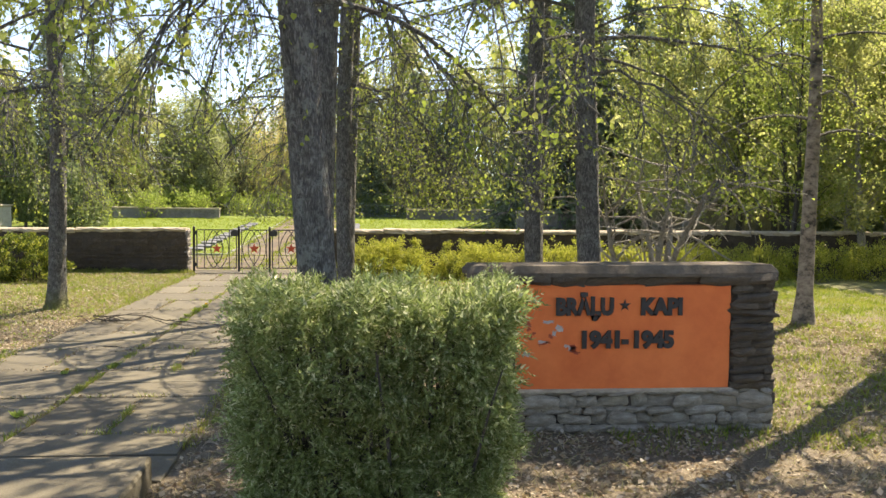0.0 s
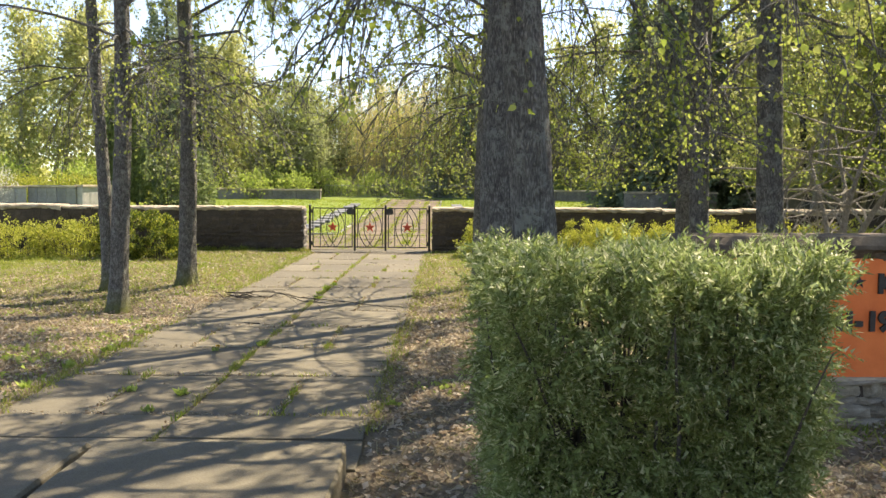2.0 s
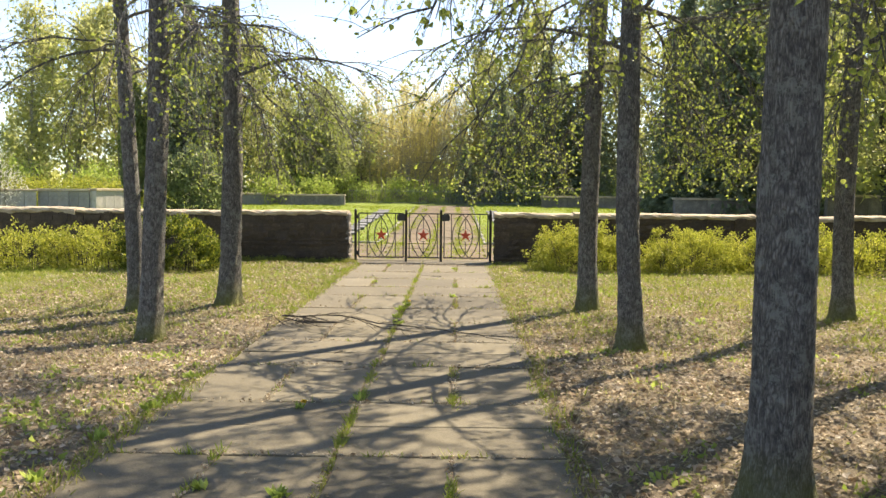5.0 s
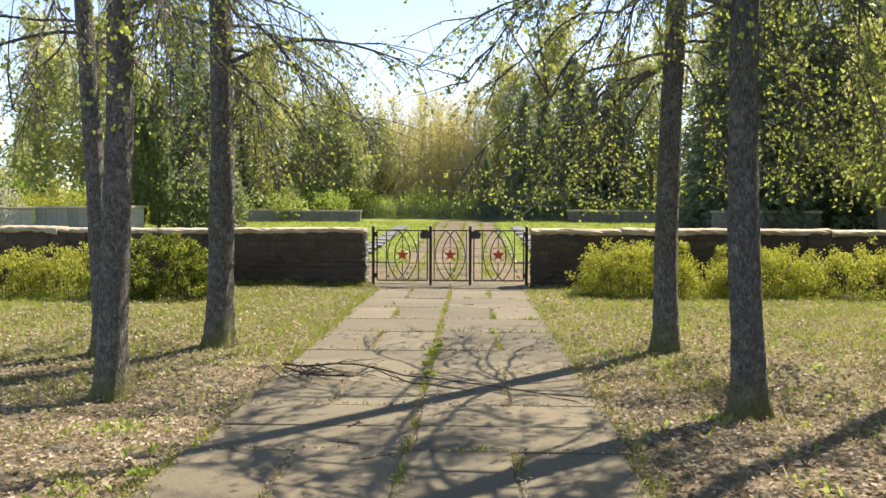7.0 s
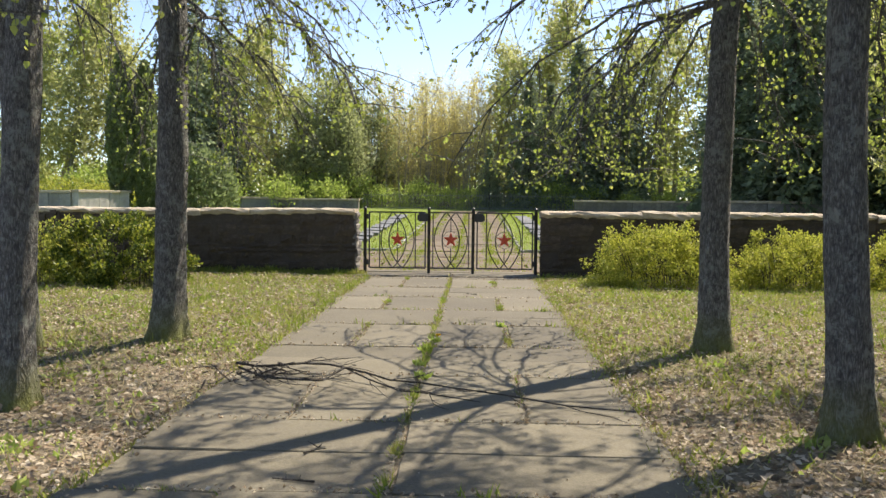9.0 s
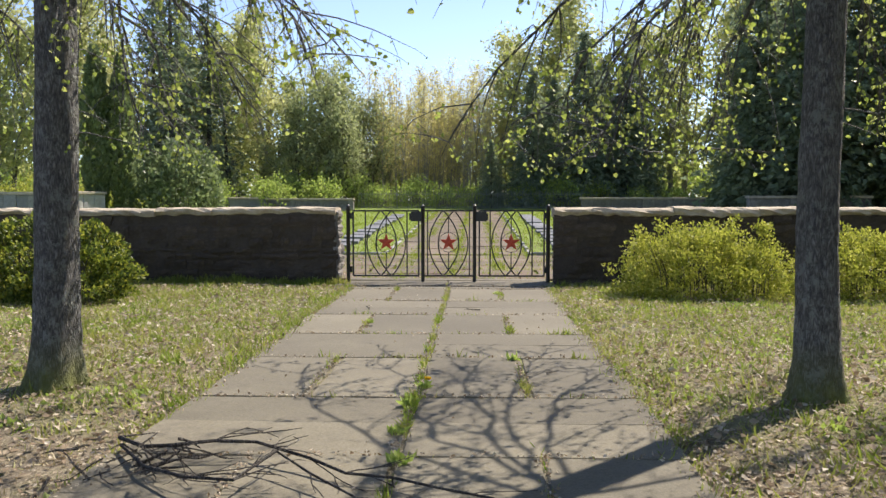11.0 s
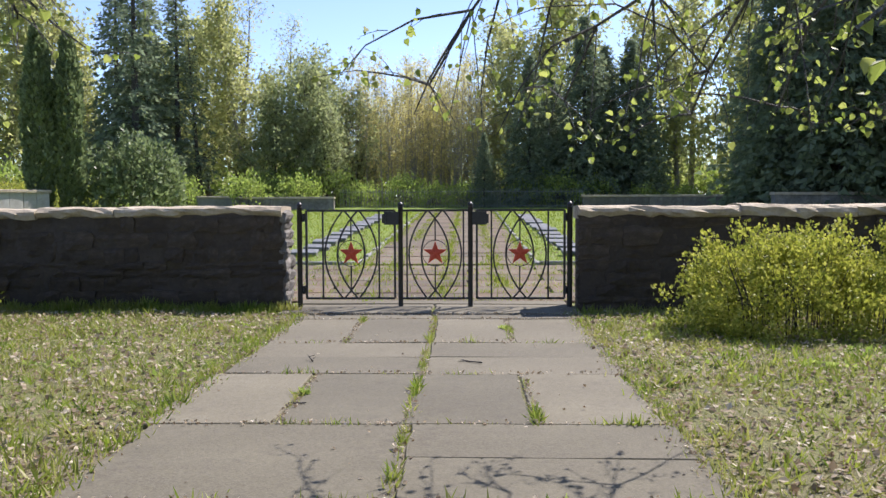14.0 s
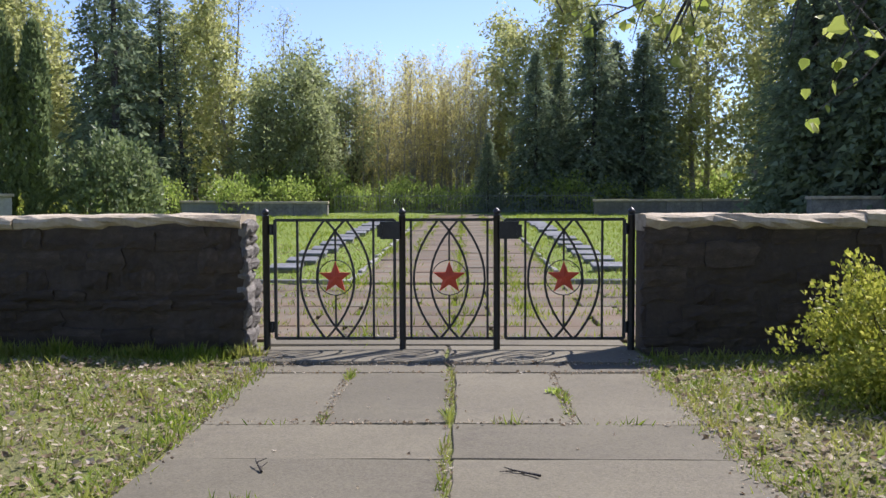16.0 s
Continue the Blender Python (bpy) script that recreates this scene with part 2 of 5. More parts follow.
ORANGE = make_paint("orange_paint", (0.66, 0.135, 0.03), (0.80, 0.20, 0.05), 0.75, 3.0)
BLACK = make_paint("black_letter_paint", (0.012, 0.011, 0.010), (0.03, 0.028, 0.026), 0.6)
IRON = make_paint("black_iron_paint", (0.010, 0.011, 0.011), (0.022, 0.023, 0.023), 0.45, 25)
IRON_GREY = make_paint("faded_iron_paint", (0.16, 0.17, 0.16), (0.26, 0.27, 0.25), 0.6)
RED = make_paint("red_star_paint", (0.42, 0.045, 0.018), (0.56, 0.07, 0.025), 0.55)
SCAR = make_paint("bare_plaster", (0.33, 0.30, 0.27), (0.50, 0.45, 0.40), 0.9)
SCAR_RED = make_paint("old_red_paint", (0.33, 0.05, 0.02), (0.42, 0.09, 0.04), 0.8)


# ---- mesh tools ----
RNG = np.random.default_rng(7)


def smooth(a, b, v):
    s = np.clip((np.asarray(v, float) - a) / (b - a), 0, 1)
    return s * s * (3 - 2 * s)


def lumps(x, y):
    x, y = np.asarray(x, float), np.asarray(y, float)
    return 0.5 * np.sin(x * 1.3 + 1.1) * np.sin(y * 1.1 + 0.4) + 0.3 * np.sin(x * 3.1 + y * 1.7) + 0.2 * np.sin(y * 4.3 - x * 2.3)


def gz(x, y):
    """Height of the ground: a bank at the start, level to the gate, then rising gently."""
    x, y = np.asarray(x, float), np.asarray(y, float)
    bank = 0.38 * (1 - smooth(4.5, 8.4, y))
    walked = (np.abs(x + 2.69) < 1.56) & (y > 3.2)
    bank = np.where(walked, np.minimum(bank, 0.10), bank)
    rise = 0.028 * np.clip(y - 27.8, 0, 36)
    off = np.maximum(np.abs(x + 2.69) - 1.6, 0)
    rough_bit = 0.035 * lumps(x, y) * smooth(0.0, 1.2, off)
    edge = 0.03 * smooth(0.0, 0.5, off)
    dip = -0.22 * np.exp(-((x + 6.0) ** 2 + (y - 16.0) ** 2) / 4.0)
    dip = dip - 0.07 * np.exp(-((x - 0.3) ** 2 + (y - 16.0) ** 2) / 3.0)
    return dip + bank + rise + rough_bit + edge - 0.03


class Bag:
    """Gathers vertices and faces of equal corner count for one mesh."""

    def __init__(self):
        self.v, self.f, self.n = [], [], 0

    def add(self, verts, faces):
        self.v.append(np.asarray(verts, float).reshape(-1, 3))
        for fc in np.asarray(faces, int) + self.n:
            self.f.append(fc)
        self.n += len(self.v[-1])

    def tube(self, pts, radii, sides=5, wobble=0.0):
        p = np.asarray(pts, float)
        t = np.gradient(p, axis=0)
        t /= np.linalg.norm(t, axis=1)[:, None] + 1e-9
        ref = np.array([1.0, 0.13, 0.07]) if abs(t[0][2]) > 0.7 else np.array([0.05, 0.1, 1.0])
        u = np.cross(t, ref)
        u /= np.linalg.norm(u, axis=1)[:, None] + 1e-9
        w = np.cross(t, u)
        a = np.arange(sides) * 2 * np.pi / sides
        r = np.asarray(radii, float)[:, None] * (1 + wobble * RNG.uniform(-1, 1, (len(p), sides)))
        ring = p[:, None, :] + r[:, :, None] * (np.cos(a)[None, :, None] * u[:, None, :] + np.sin(a)[None, :, None] * w[:, None, :])
        i = np.arange(len(p) - 1)[:, None] * sides
        j = np.arange(sides)[None, :]
        k = (j + 1) % sides
        q = np.stack([i + j, i + k, i + sides + k, i + sides + j], -1).reshape(-1, 4)
        self.add(ring.reshape(-1, 3), q)

    def box(self, lo, hi):
        (x0, y0, z0), (x1, y1, z1) = lo, hi
        v = [(x0, y0, z0), (x1, y0, z0), (x1, y1, z0), (x0, y1, z0), (x0, y0, z1), (x1, y0, z1), (x1, y1, z1), (x0, y1, z1)]
        self.add(v, [(3, 2, 1, 0), (4, 5, 6, 7), (0, 1, 5, 4), (1, 2, 6, 5), (2, 3, 7, 6), (3, 0, 4, 7)])

    def mesh(self, name, mat, shade=False):
        v = np.concatenate(self.v) if self.v else np.zeros((0, 3))
        return raw_mesh(name, v, np.array(self.f), mat, shade)


def raw_mesh(name, v, f, mat, shade=False):
    me = bpy.data.meshes.new(name)
    k = f.shape[1]
    me.vertices.add(len(v))
    me.vertices.foreach_set("co", np.ascontiguousarray(v, np.float32).ravel())
    me.loops.add(f.size)
    me.loops.foreach_set("vertex_index", np.ascontiguousarray(f, np.int32).ravel())
    me.polygons.add(len(f))
    me.polygons.foreach_set("loop_start", np.arange(0, f.size, k, dtype=np.int32))
    me.polygons.foreach_set("use_smooth", np.full(len(f), shade, dtype=bool))
    me.update(calc_edges=True)
    me.materials.append(mat)
    return me


def unit(a):
    return a / (np.linalg.norm(a, axis=-1, keepdims=True) + 1e-9)


DIAMOND = np.array([(0, 0), (0.36, 0.45), (0, 1), (-0.36, 0.45)])
HEART = np.array([(0, 0), (0.38, 0.02), (0.46, 0.42), (0, 1), (-0.46, 0.42), (-0.38, 0.02)])
SPRIG = np.array([(-0.30, 0.1), (0.34, 0.0), (0.05, 1)])
BLADE = np.array([(-0.035, 0), (0.035, 0), (0.02, 0.6), (0, 1)])


def leaf_mesh(name, p, d, size, mat, outline=DIAMOND, flat=None):
    """One mesh of many leaves: p where each begins, d the way it points, size its length."""
    p, d = np.asarray(p, float), unit(np.asarray(d, float))
    size = np.broadcast_to(size, (len(p),))
    s = unit(np.cross(d, RNG.normal(size=p.shape) if flat is None else flat))
    n = np.cross(s, d)
    k = len(outline)
    v = p[:, None, :] + size[:, None, None] * (outline[None, :, 0, None] * s[:, None, :] + outline[None, :, 1, None] * d[:, None, :])
    v = v + (np.abs(outline[:, 0])[None, :, None] * size[:, None, None] * 0.35) * n[:, None, :]
    f = np.arange(len(p) * k).reshape(-1, k)
    return raw_mesh(name, v.reshape(-1, 3), f, mat)


def part(name, me, parent, label=""):
    ob = new(name, me)
    ob.parent = parent
    return tagged(ob, label)


def thing(name, label, category, at=(0, 0, 0), turn=0.0, group="", me=None):
    ob = new(name, me)
    ob.matrix_basis = pose(*at, 0, 0, turn)
    return tagged(ob, label, category, group)


def setting(name, me, label="", category=""):
    return tagged(new(name, me), label, category, kind="structure")


def stuff(name, me, label, category):
    return tagged(new(name, me), label, category, kind="stuff")


def block_mesh(name, w, d, h, mat, seed=0, chip=0.012, bevel=0.015):
    """A slab of stone or concrete with worn, uneven edges, its base at z = 0."""
    r = np.random.default_rng(seed)
    u = np.linspace(-1, 1, 5)[:-1]
    ring = [(a, -1) for a in u] + [(1, a) for a in u] + [(-a, 1) for a in u] + [(-1, -a) for a in u]
    ring = np.array(ring) * (w / 2, d / 2)
    n = len(ring)
    jit = r.uniform(-chip, chip, (n, 2))
    low = np.c_[ring + jit, np.zeros(n)]
    mid = np.c_[ring + jit, np.full(n, h - bevel) + r.uniform(-1, 0, n) * bevel * 0.6]
    top = np.c_[(ring + jit) * (1 - bevel * 2.2 / np.array([w, d])), np.full(n, h)]
    v = np.concatenate([low, mid, top])
    f = [(i + o, (i + 1) % n + o, (i + 1) % n + o + n, i + o + n) for o in (0, n) for i in range(n)]
    me = bpy.data.meshes.new(name)
    me.from_pydata(v.tolist(), [], f + [tuple(range(2 * n, 3 * n))])
    me.materials.append(mat)
    return me


def stone_mesh(name, mat, seed, round_off=1.0):
    """A rough facing stone, one metre wide and high, that bulges towards -y; round_off under 1 makes it blockier."""
    r = np.random.default_rng(seed)
    g = np.linspace(-0.5, 0.5, 4)
    front, back = [], []
    for z in g:
        for x in g:
            e = max(abs(x), abs(z)) > 0.4
            corner = abs(x) > 0.4 and abs(z) > 0.4
            sh = 1 - (0.14 if corner else (0.03 if e else 0.0)) * round_off
            front.append((x * sh + r.uniform(-0.07, 0.07), -0.35 * r.uniform(0.3, 0.7) - 0.22 * (1 - round_off) if e else -0.5 * r.uniform(0.75, 1.25), z * sh + r.uniform(-0.10, 0.10)))
    v = front[:]
    edge = [0, 1, 2, 3, 7, 11, 15, 14, 13, 12, 8, 4]
    v += [(front[i][0], 0.5, front[i][2]) for i in edge]
    f = [(i + j * 4, i + 1 + j * 4, i + 5 + j * 4, i + 4 + j * 4) for j in range(3) for i in range(3)]
    f += [(edge[(i + 1) % 12], edge[i], 16 + i, 16 + (i + 1) % 12) for i in range(12)]
    me = bpy.data.meshes.new(name)
    me.from_pydata(v, [], f)
    me.materials.append(mat)
    return me


# ---- ground ----
def spaced(lo, hi, fine_lo, fine_hi, step, grow=1.35):
    a = list(np.arange(fine_lo, fine_hi + step / 2, step))
    s, v = step, fine_hi
    while v < hi:
        s *= grow
        v += s
        a.append(v)
    s, v = step, fine_lo
    while v > lo:
        s *= grow
        v -= s
        a.insert(0, v)
    return np.array(a)


def build_ground():
    xs, ys = spaced(-2500, 2500, -14, 10, 0.16), spaced(-2500, 2500, 0, 34, 0.16)
    gx, gy = np.meshgrid(xs, ys)
    z = gz(gx, gy) + np.where((np.abs(gx) < 20) & (gy < 60) & (np.abs(gx + 2.69) > 1.7), RNG.normal(0, 0.008, gx.shape), 0)
    v = np.stack([gx, gy, z], -1).reshape(-1, 3)
    w = len(xs)
    i = (np.arange(len(ys) - 1)[:, None] * w + np.arange(w - 1)[None, :]).reshape(-1, 1)
    f = np.concatenate([i, i + 1, i + w + 1, i + w], 1)
    setting("ground", raw_mesh("ground", v, f, GROUND, True), "patchy spring turf with dry leaves and bare soil", "ground")


build_ground()

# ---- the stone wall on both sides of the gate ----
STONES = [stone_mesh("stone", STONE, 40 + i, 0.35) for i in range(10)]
STONES_SIGN = [stone_mesh("stone", SIGN_STONE, 70 + i) for i in range(8)]
STONES_PLINTH = [stone_mesh("stone", PLINTH_STONE, 80 + i) for i in range(8)]
STONES_GREY = [stone_mesh("stone", STONE_GREY, 60 + i) for i in range(8)]


def lay_stones(parent, meshes, x0, x1, z0, z1, face_y, course=(0.07, 0.20), length=(0.14, 0.62), depth=0.10, rng=None, limit=300, turned=0, at_x=0.0, slack=1.0):
    """Courses of single stones on a face that looks to -y (turned=90: an end face that looks to +x at at_x)."""
    z, count = z0, 0
    while z < z1 - 0.03:
        h = min(rng.uniform(*course), z1 - z)
        if z1 - z - h < 0.05:
            h = z1 - z
        x = x0 - rng.uniform(0, 0.15)
        while x < x1 - 0.02:
            w = min(rng.uniform(*length), x1 - max(x, x0))
            a, b = max(x, x0), min(max(x, x0) + w, x1)
            if x1 - b < 0.08:
                b = x1
            if count < limit:
                ob = new("stone", meshes[int(rng.integers(len(meshes)))])
                ob.parent = parent
                mid, lift = (a + b) / 2, rng.uniform(-0.03, 0.035)
                sw, sh = (b - a) * (1 + slack * rng.uniform(-0.02, 0.22)), h * (1 + slack * rng.uniform(-0.02, 0.35))
                tilt = rng.uniform(-7, 7) * slack
                if turned:
                    ob.matrix_basis = pose(at_x + lift - 0.02, mid, z + h / 2, tilt, 0, 90) @ Matrix.Diagonal((sw, depth, sh, 1))
                else:
                    ob.matrix_basis = pose(mid, face_y - lift + 0.02, z + h / 2, 0, tilt, 0) @ Matrix.Diagonal((sw, depth, sh, 1))
                count += 1
            x = b
        z += h


def cap_slab(parent, x0, x1, y0, y1, z, h, seed, mat=CAP, name="cap_stone"):
    ob = new(name, block_mesh(name, x1 - x0 - 0.012, y1 - y0, h, mat, seed, 0.055 if name == "cap_stone" else 0.018, 0.045 if name == "cap_stone" else 0.016))
    ob.parent = parent
    ob.matrix_basis = pose((x0 + x1) / 2, (y0 + y1) / 2, z, np.random.default_rng(seed).uniform(-0.5, 0.5), np.random.default_rng(seed).uniform(-0.7, 0.7), 0)


def rubble_cap(parent, x0, x1, y0, y1, z, h, seed):
    """A long rough cap stone: wavy faces, worn top edges and a broken lower edge."""
    r = np.random.default_rng(seed)
    n = max(5, int((x1 - x0) / 0.11))
    x = np.linspace(x0 + 0.006, x1 - 0.006, n)
    wave = np.interp(np.arange(n), np.linspace(0, n - 1, max(3, n // 4)), r.normal(0, 1, max(3, n // 4)))
    rows = []
    for yy, zz, sy, sz in ((y1, z - 0.03, 0.01, 0.0), (y1, z + h - 0.03, 0.01, 0.006), (y1 - 0.05, z + h, 0.01, 0.006), ((y0 + y1) / 2, z + h + 0.012, 0.0, 0.007), (y0 + 0.06, z + h, 0.015, 0.007), (y0 + 0.012, z + h - 0.028, 0.016, 0.010), (y0, z + h * 0.4, 0.020, 0.012), (y0 + 0.02, z - 0.005, 0.022, 0.020), (y0 + 0.12, z - 0.03, 0.01, 0.0)):
        rows.append(np.stack([x, yy + sy * (r.normal(0, 0.6, n) + wave * 0.8), zz + sz * (r.normal(0, 0.6, n) + wave)], 1))
    m = len(rows)
    i, j = np.arange(m - 1)[:, None] * n, np.arange(n - 1)[None, :]
    f = np.stack([i + j, i + j + 1, i + n + j + 1, i + n + j], -1).reshape(-1, 4).tolist()
    f += [[k * n for k in range(m)], [k * n + n - 1 for k in reversed(range(m))]]
    me = bpy.data.meshes.new("cap_stone")
    me.from_pydata(np.concatenate(rows).tolist(), [], f)
    me.materials.append(CAP)
    new("cap_stone", me).parent = parent


def build_wall(name, x0, x1, near, label):
    """A long wall: near is the stretch that gets single stones."""
    core = Bag()
    core.box((x0 + 0.03, 26.992, -0.3), (x1 - 0.03, 27.50, 1.19))
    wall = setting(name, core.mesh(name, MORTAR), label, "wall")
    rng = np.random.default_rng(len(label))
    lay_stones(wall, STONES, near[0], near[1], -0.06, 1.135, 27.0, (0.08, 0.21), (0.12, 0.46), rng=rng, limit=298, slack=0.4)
    bits = Bag()
    a, b = (x0, near[0]) if near[0] > x0 + 1 else (near[1], x1)
    z = -0.05
    while z < 1.17:
        h = rng.uniform(0.10, 0.17)
        x = a
        while x < b:
            w = rng.uniform(0.25, 0.6)
            bits.box((x, 26.95 + rng.uniform(-0.02, 0.03), z), (min(x + w, b) - 0.015, 27.04, min(z + h, 1.20) - 0.012))
            x += w
        z += h
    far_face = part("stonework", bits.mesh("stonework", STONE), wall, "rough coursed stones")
    far_face["kind"] = "stuff"
    x, i = x0, 0
    while x < x1 - 0.05:
        w = min(rng.uniform(0.9, 2.4), x1 - x)
        w = x1 - x if x1 - x - w < 0.5 else w
        rubble_cap(wall, x, x + w, 26.915, 27.56, 1.135 + rng.uniform(-0.006, 0.012), rng.uniform(0.095, 0.125), 300 + i + int(x1 * 10) % 50)
        x += w
        i += 1
    return wall


wall_left = build_wall("wall_west", -34.0, -4.58, (-10.4, -4.58), "low dark rubble stone wall with pale uneven cap stones")
build_wall("wall_east", -0.98, 34.0, (-0.98, 4.9), "low rubble stone wall with pale cap stones beside the gate")
rng = np.random.default_rng(3)
lay_stones(wall_left, STONES_GREY, 27.0, 27.5, -0.05, 1.19, 0, course=(0.10, 0.18), length=(0.2, 0.35), turned=90, at_x=-4.57, rng=rng, limit=40)

# ---- the paved path ----
LEFT_EDGE, RIGHT_EDGE, MIDDLE = -4.26, -1.12, -2.69
path = Bag()
path.box((LEFT_EDGE + 0.05, 8.2, -0.25), (RIGHT_EDGE - 0.05, 27.7, -0.013))
path = setting("path", path.mesh("path", GROUND), "wide path of weathered concrete slabs with weedy joints", "path")
BIG = 1.535
SLAB_P = [block_mesh("slab", 0.772, BIG - 0.016, 0.12, CONCRETE, 10 + i, 0.011, 0.008) for i in range(5)]
SLAB_L = [block_mesh("slab", BIG + 0.015, 0.7265, 0.12, CONCRETE, 20 + i, 0.008, 0.005) for i in range(5)]
ROWS = (26.05, 24.42, 22.93, 21.40, 20.03, 18.47, 17.03, 15.50, 14.06, 12.50, 11.00, 9.50, 8.16)
rng = np.random.default_rng(5)
for i, (far_y, near_y) in enumerate(zip(ROWS, ROWS[1:])):
    deep = far_y - near_y
    slip = rng.uniform(-0.035, 0.035)
    if i % 2 == 0:
        for c in range(4):
            ob = new("slab", SLAB_P[int(rng.integers(5))])
            ob.parent = path
            ob.matrix_basis = pose(slip + LEFT_EDGE + 0.395 + c * 0.785 + rng.uniform(-0.012, 0.012), (far_y + near_y) / 2, -0.12 + rng.uniform(-0.005, 0.005), rng.uniform(-0.3, 0.3), rng.uniform(-0.4, 0.4), rng.choice((0, 180)) + rng.uniform(-0.5, 0.5)) @ Matrix.Diagonal((1, deep / BIG, 1, 1))
    else:
        for c in range(2):
            for r in range(2):
                ob = new("slab", SLAB_L[int(rng.integers(5))])
                ob.parent = path
                ob.matrix_basis = pose(slip + LEFT_EDGE + 0.785 + c * 1.57 + rng.uniform(-0.012, 0.012), near_y + deep * (0.25 + 0.5 * r), -0.12 + rng.uniform(-0.005, 0.005), rng.uniform(-0.35, 0.35), rng.uniform(-0.3, 0.3), rng.choice((0, 180)) + rng.uniform(-0.4, 0.4)) @ Matrix.Diagonal((1, deep / 2 / 0.735, 1, 1))
for x0, x1, y0, y1, z in ((-4.55, -2.72, 26.08, 26.45, 0.0), (-2.70, -0.98, 26.08, 26.45, 0.004), (-4.56, -2.75, 26.47, 27.35, 0.015), (-2.73, -1.0, 26.47, 27.35, 0.012), (-4.5, -1.05, 27.37, 27.75, 0.02)):
    cap_slab(path, x0, x1, y0, y1, z - 0.12, 0.12, int(y0 * 10 - x0), CONCRETE, "slab")

# raised landing with a step down to the path
landing = setting("landing", None, "raised concrete landing with a step down to the path", "steps")
for x0, x1, y0, y1, z, h in ((-2.83, -1.15, 6.62, 8.13, 0.195, 0.24), (-4.45, -2.88, 6.62, 8.11, 0.185, 0.24), (-2.82, -1.13, 5.08, 6.59, 0.19, 0.24), (-4.45, -2.87, 5.08, 6.59, 0.195, 0.24), (-2.82, -1.15, 3.5, 5.05, 0.20, 0.24), (-4.45, -2.87, 3.5, 5.05, 0.19, 0.24)):
    cap_slab(landing, x0, x1, y0, y1, z - h, h, int(x0 * 31 + y0 * 17) % 97, CONCRETE, "slab")

# ---- the iron gate ----
GATE_Y = 27.15


def bar(bag, a, b, w=0.022, d=0.012):
    """A flat iron bar in the plane of the gate."""
    a, b = Vector(a), Vector(b)
    t = (b - a).normalized()
    s = Vector((-t.z, 0, t.x)) * w / 2
    y = Vector((0, d, 0))
    v = [a - s - y, a + s - y, b + s - y, b - s - y, a - s + y, a + s + y, b + s + y, b - s + y]
    bag.add([tuple(p) for p in v], [(0, 3, 2, 1), (4, 5, 6, 7), (0, 1, 5, 4), (1, 2, 6, 5), (2, 3, 7, 6), (3, 0, 4, 7)])


def ribbon(bag, pts, w, d, closed=False):
    """A flat bar bent along points (x, z) in the plane of the gate."""
    p = np.array(pts, float)
    t = np.roll(p, -1, 0) - np.roll(p, 1, 0) if closed else np.gradient(p, axis=0)
    t /= np.linalg.norm(t, axis=1)[:, None]
    s = np.stack([-t[:, 1], t[:, 0]], 1) * w / 2
    v = np.stack([np.stack([q[:, 0], np.full(len(p), y), q[:, 1]], 1) for q, y in ((p - s, -d), (p + s, -d), (p + s, d), (p - s, d))], 1)
    n = len(p)
    f = [(i * 4 + j, i * 4 + (j + 1) % 4, (i + 1) % n * 4 + (j + 1) % 4, (i + 1) % n * 4 + j) for i in range(n if closed else n - 1) for j in range(4)]
    bag.add(v.reshape(-1, 3), f)


def star_mesh(name, r, depth, mat):
    pts = [(r * (1 if i % 2 == 0 else 0.40) * math.sin(i * math.pi / 5), r * (1 if i % 2 == 0 else 0.40) * math.cos(i * math.pi / 5)) for i in range(10)]
    v = [(x, -depth * 0.4, z) for x, z in pts] + [(x, depth * 0.5, z) for x, z in pts] + [(0, -depth, 0), (0, depth * 0.5, 0)]
    f = [(i, (i + 1) % 10, 20) for i in range(10)] + [((i + 1) % 10 + 10, i + 10, 21) for i in range(10)] + [((i + 1) % 10, i, i + 10) for i in range(10)] + [((i + 1) % 10, i + 10, (i + 1) % 10 + 10) for i in range(10)]
    me = bpy.data.meshes.new(name)
    me.from_pydata(v, [], f)
    me.materials.append(mat)
    return me


STAR = star_mesh("star", 0.155, 0.022, RED)
TOP_Z, LOW_Z, STAR_Z = 1.205, 0.115, 0.675


def arc_points(half, reach, n=15):
    """Half a pointed oval: from (reach, top) out to half at mid height and back."""
    pts = []
    for i in range(n):
        s = i / (n - 1) * 2 - 1
        x = half - (half - reach) * abs(s) ** 2.0
        pts.append((x, (TOP_Z + LOW_Z) / 2 + s * (TOP_Z - LOW_Z) / 2))
    return pts


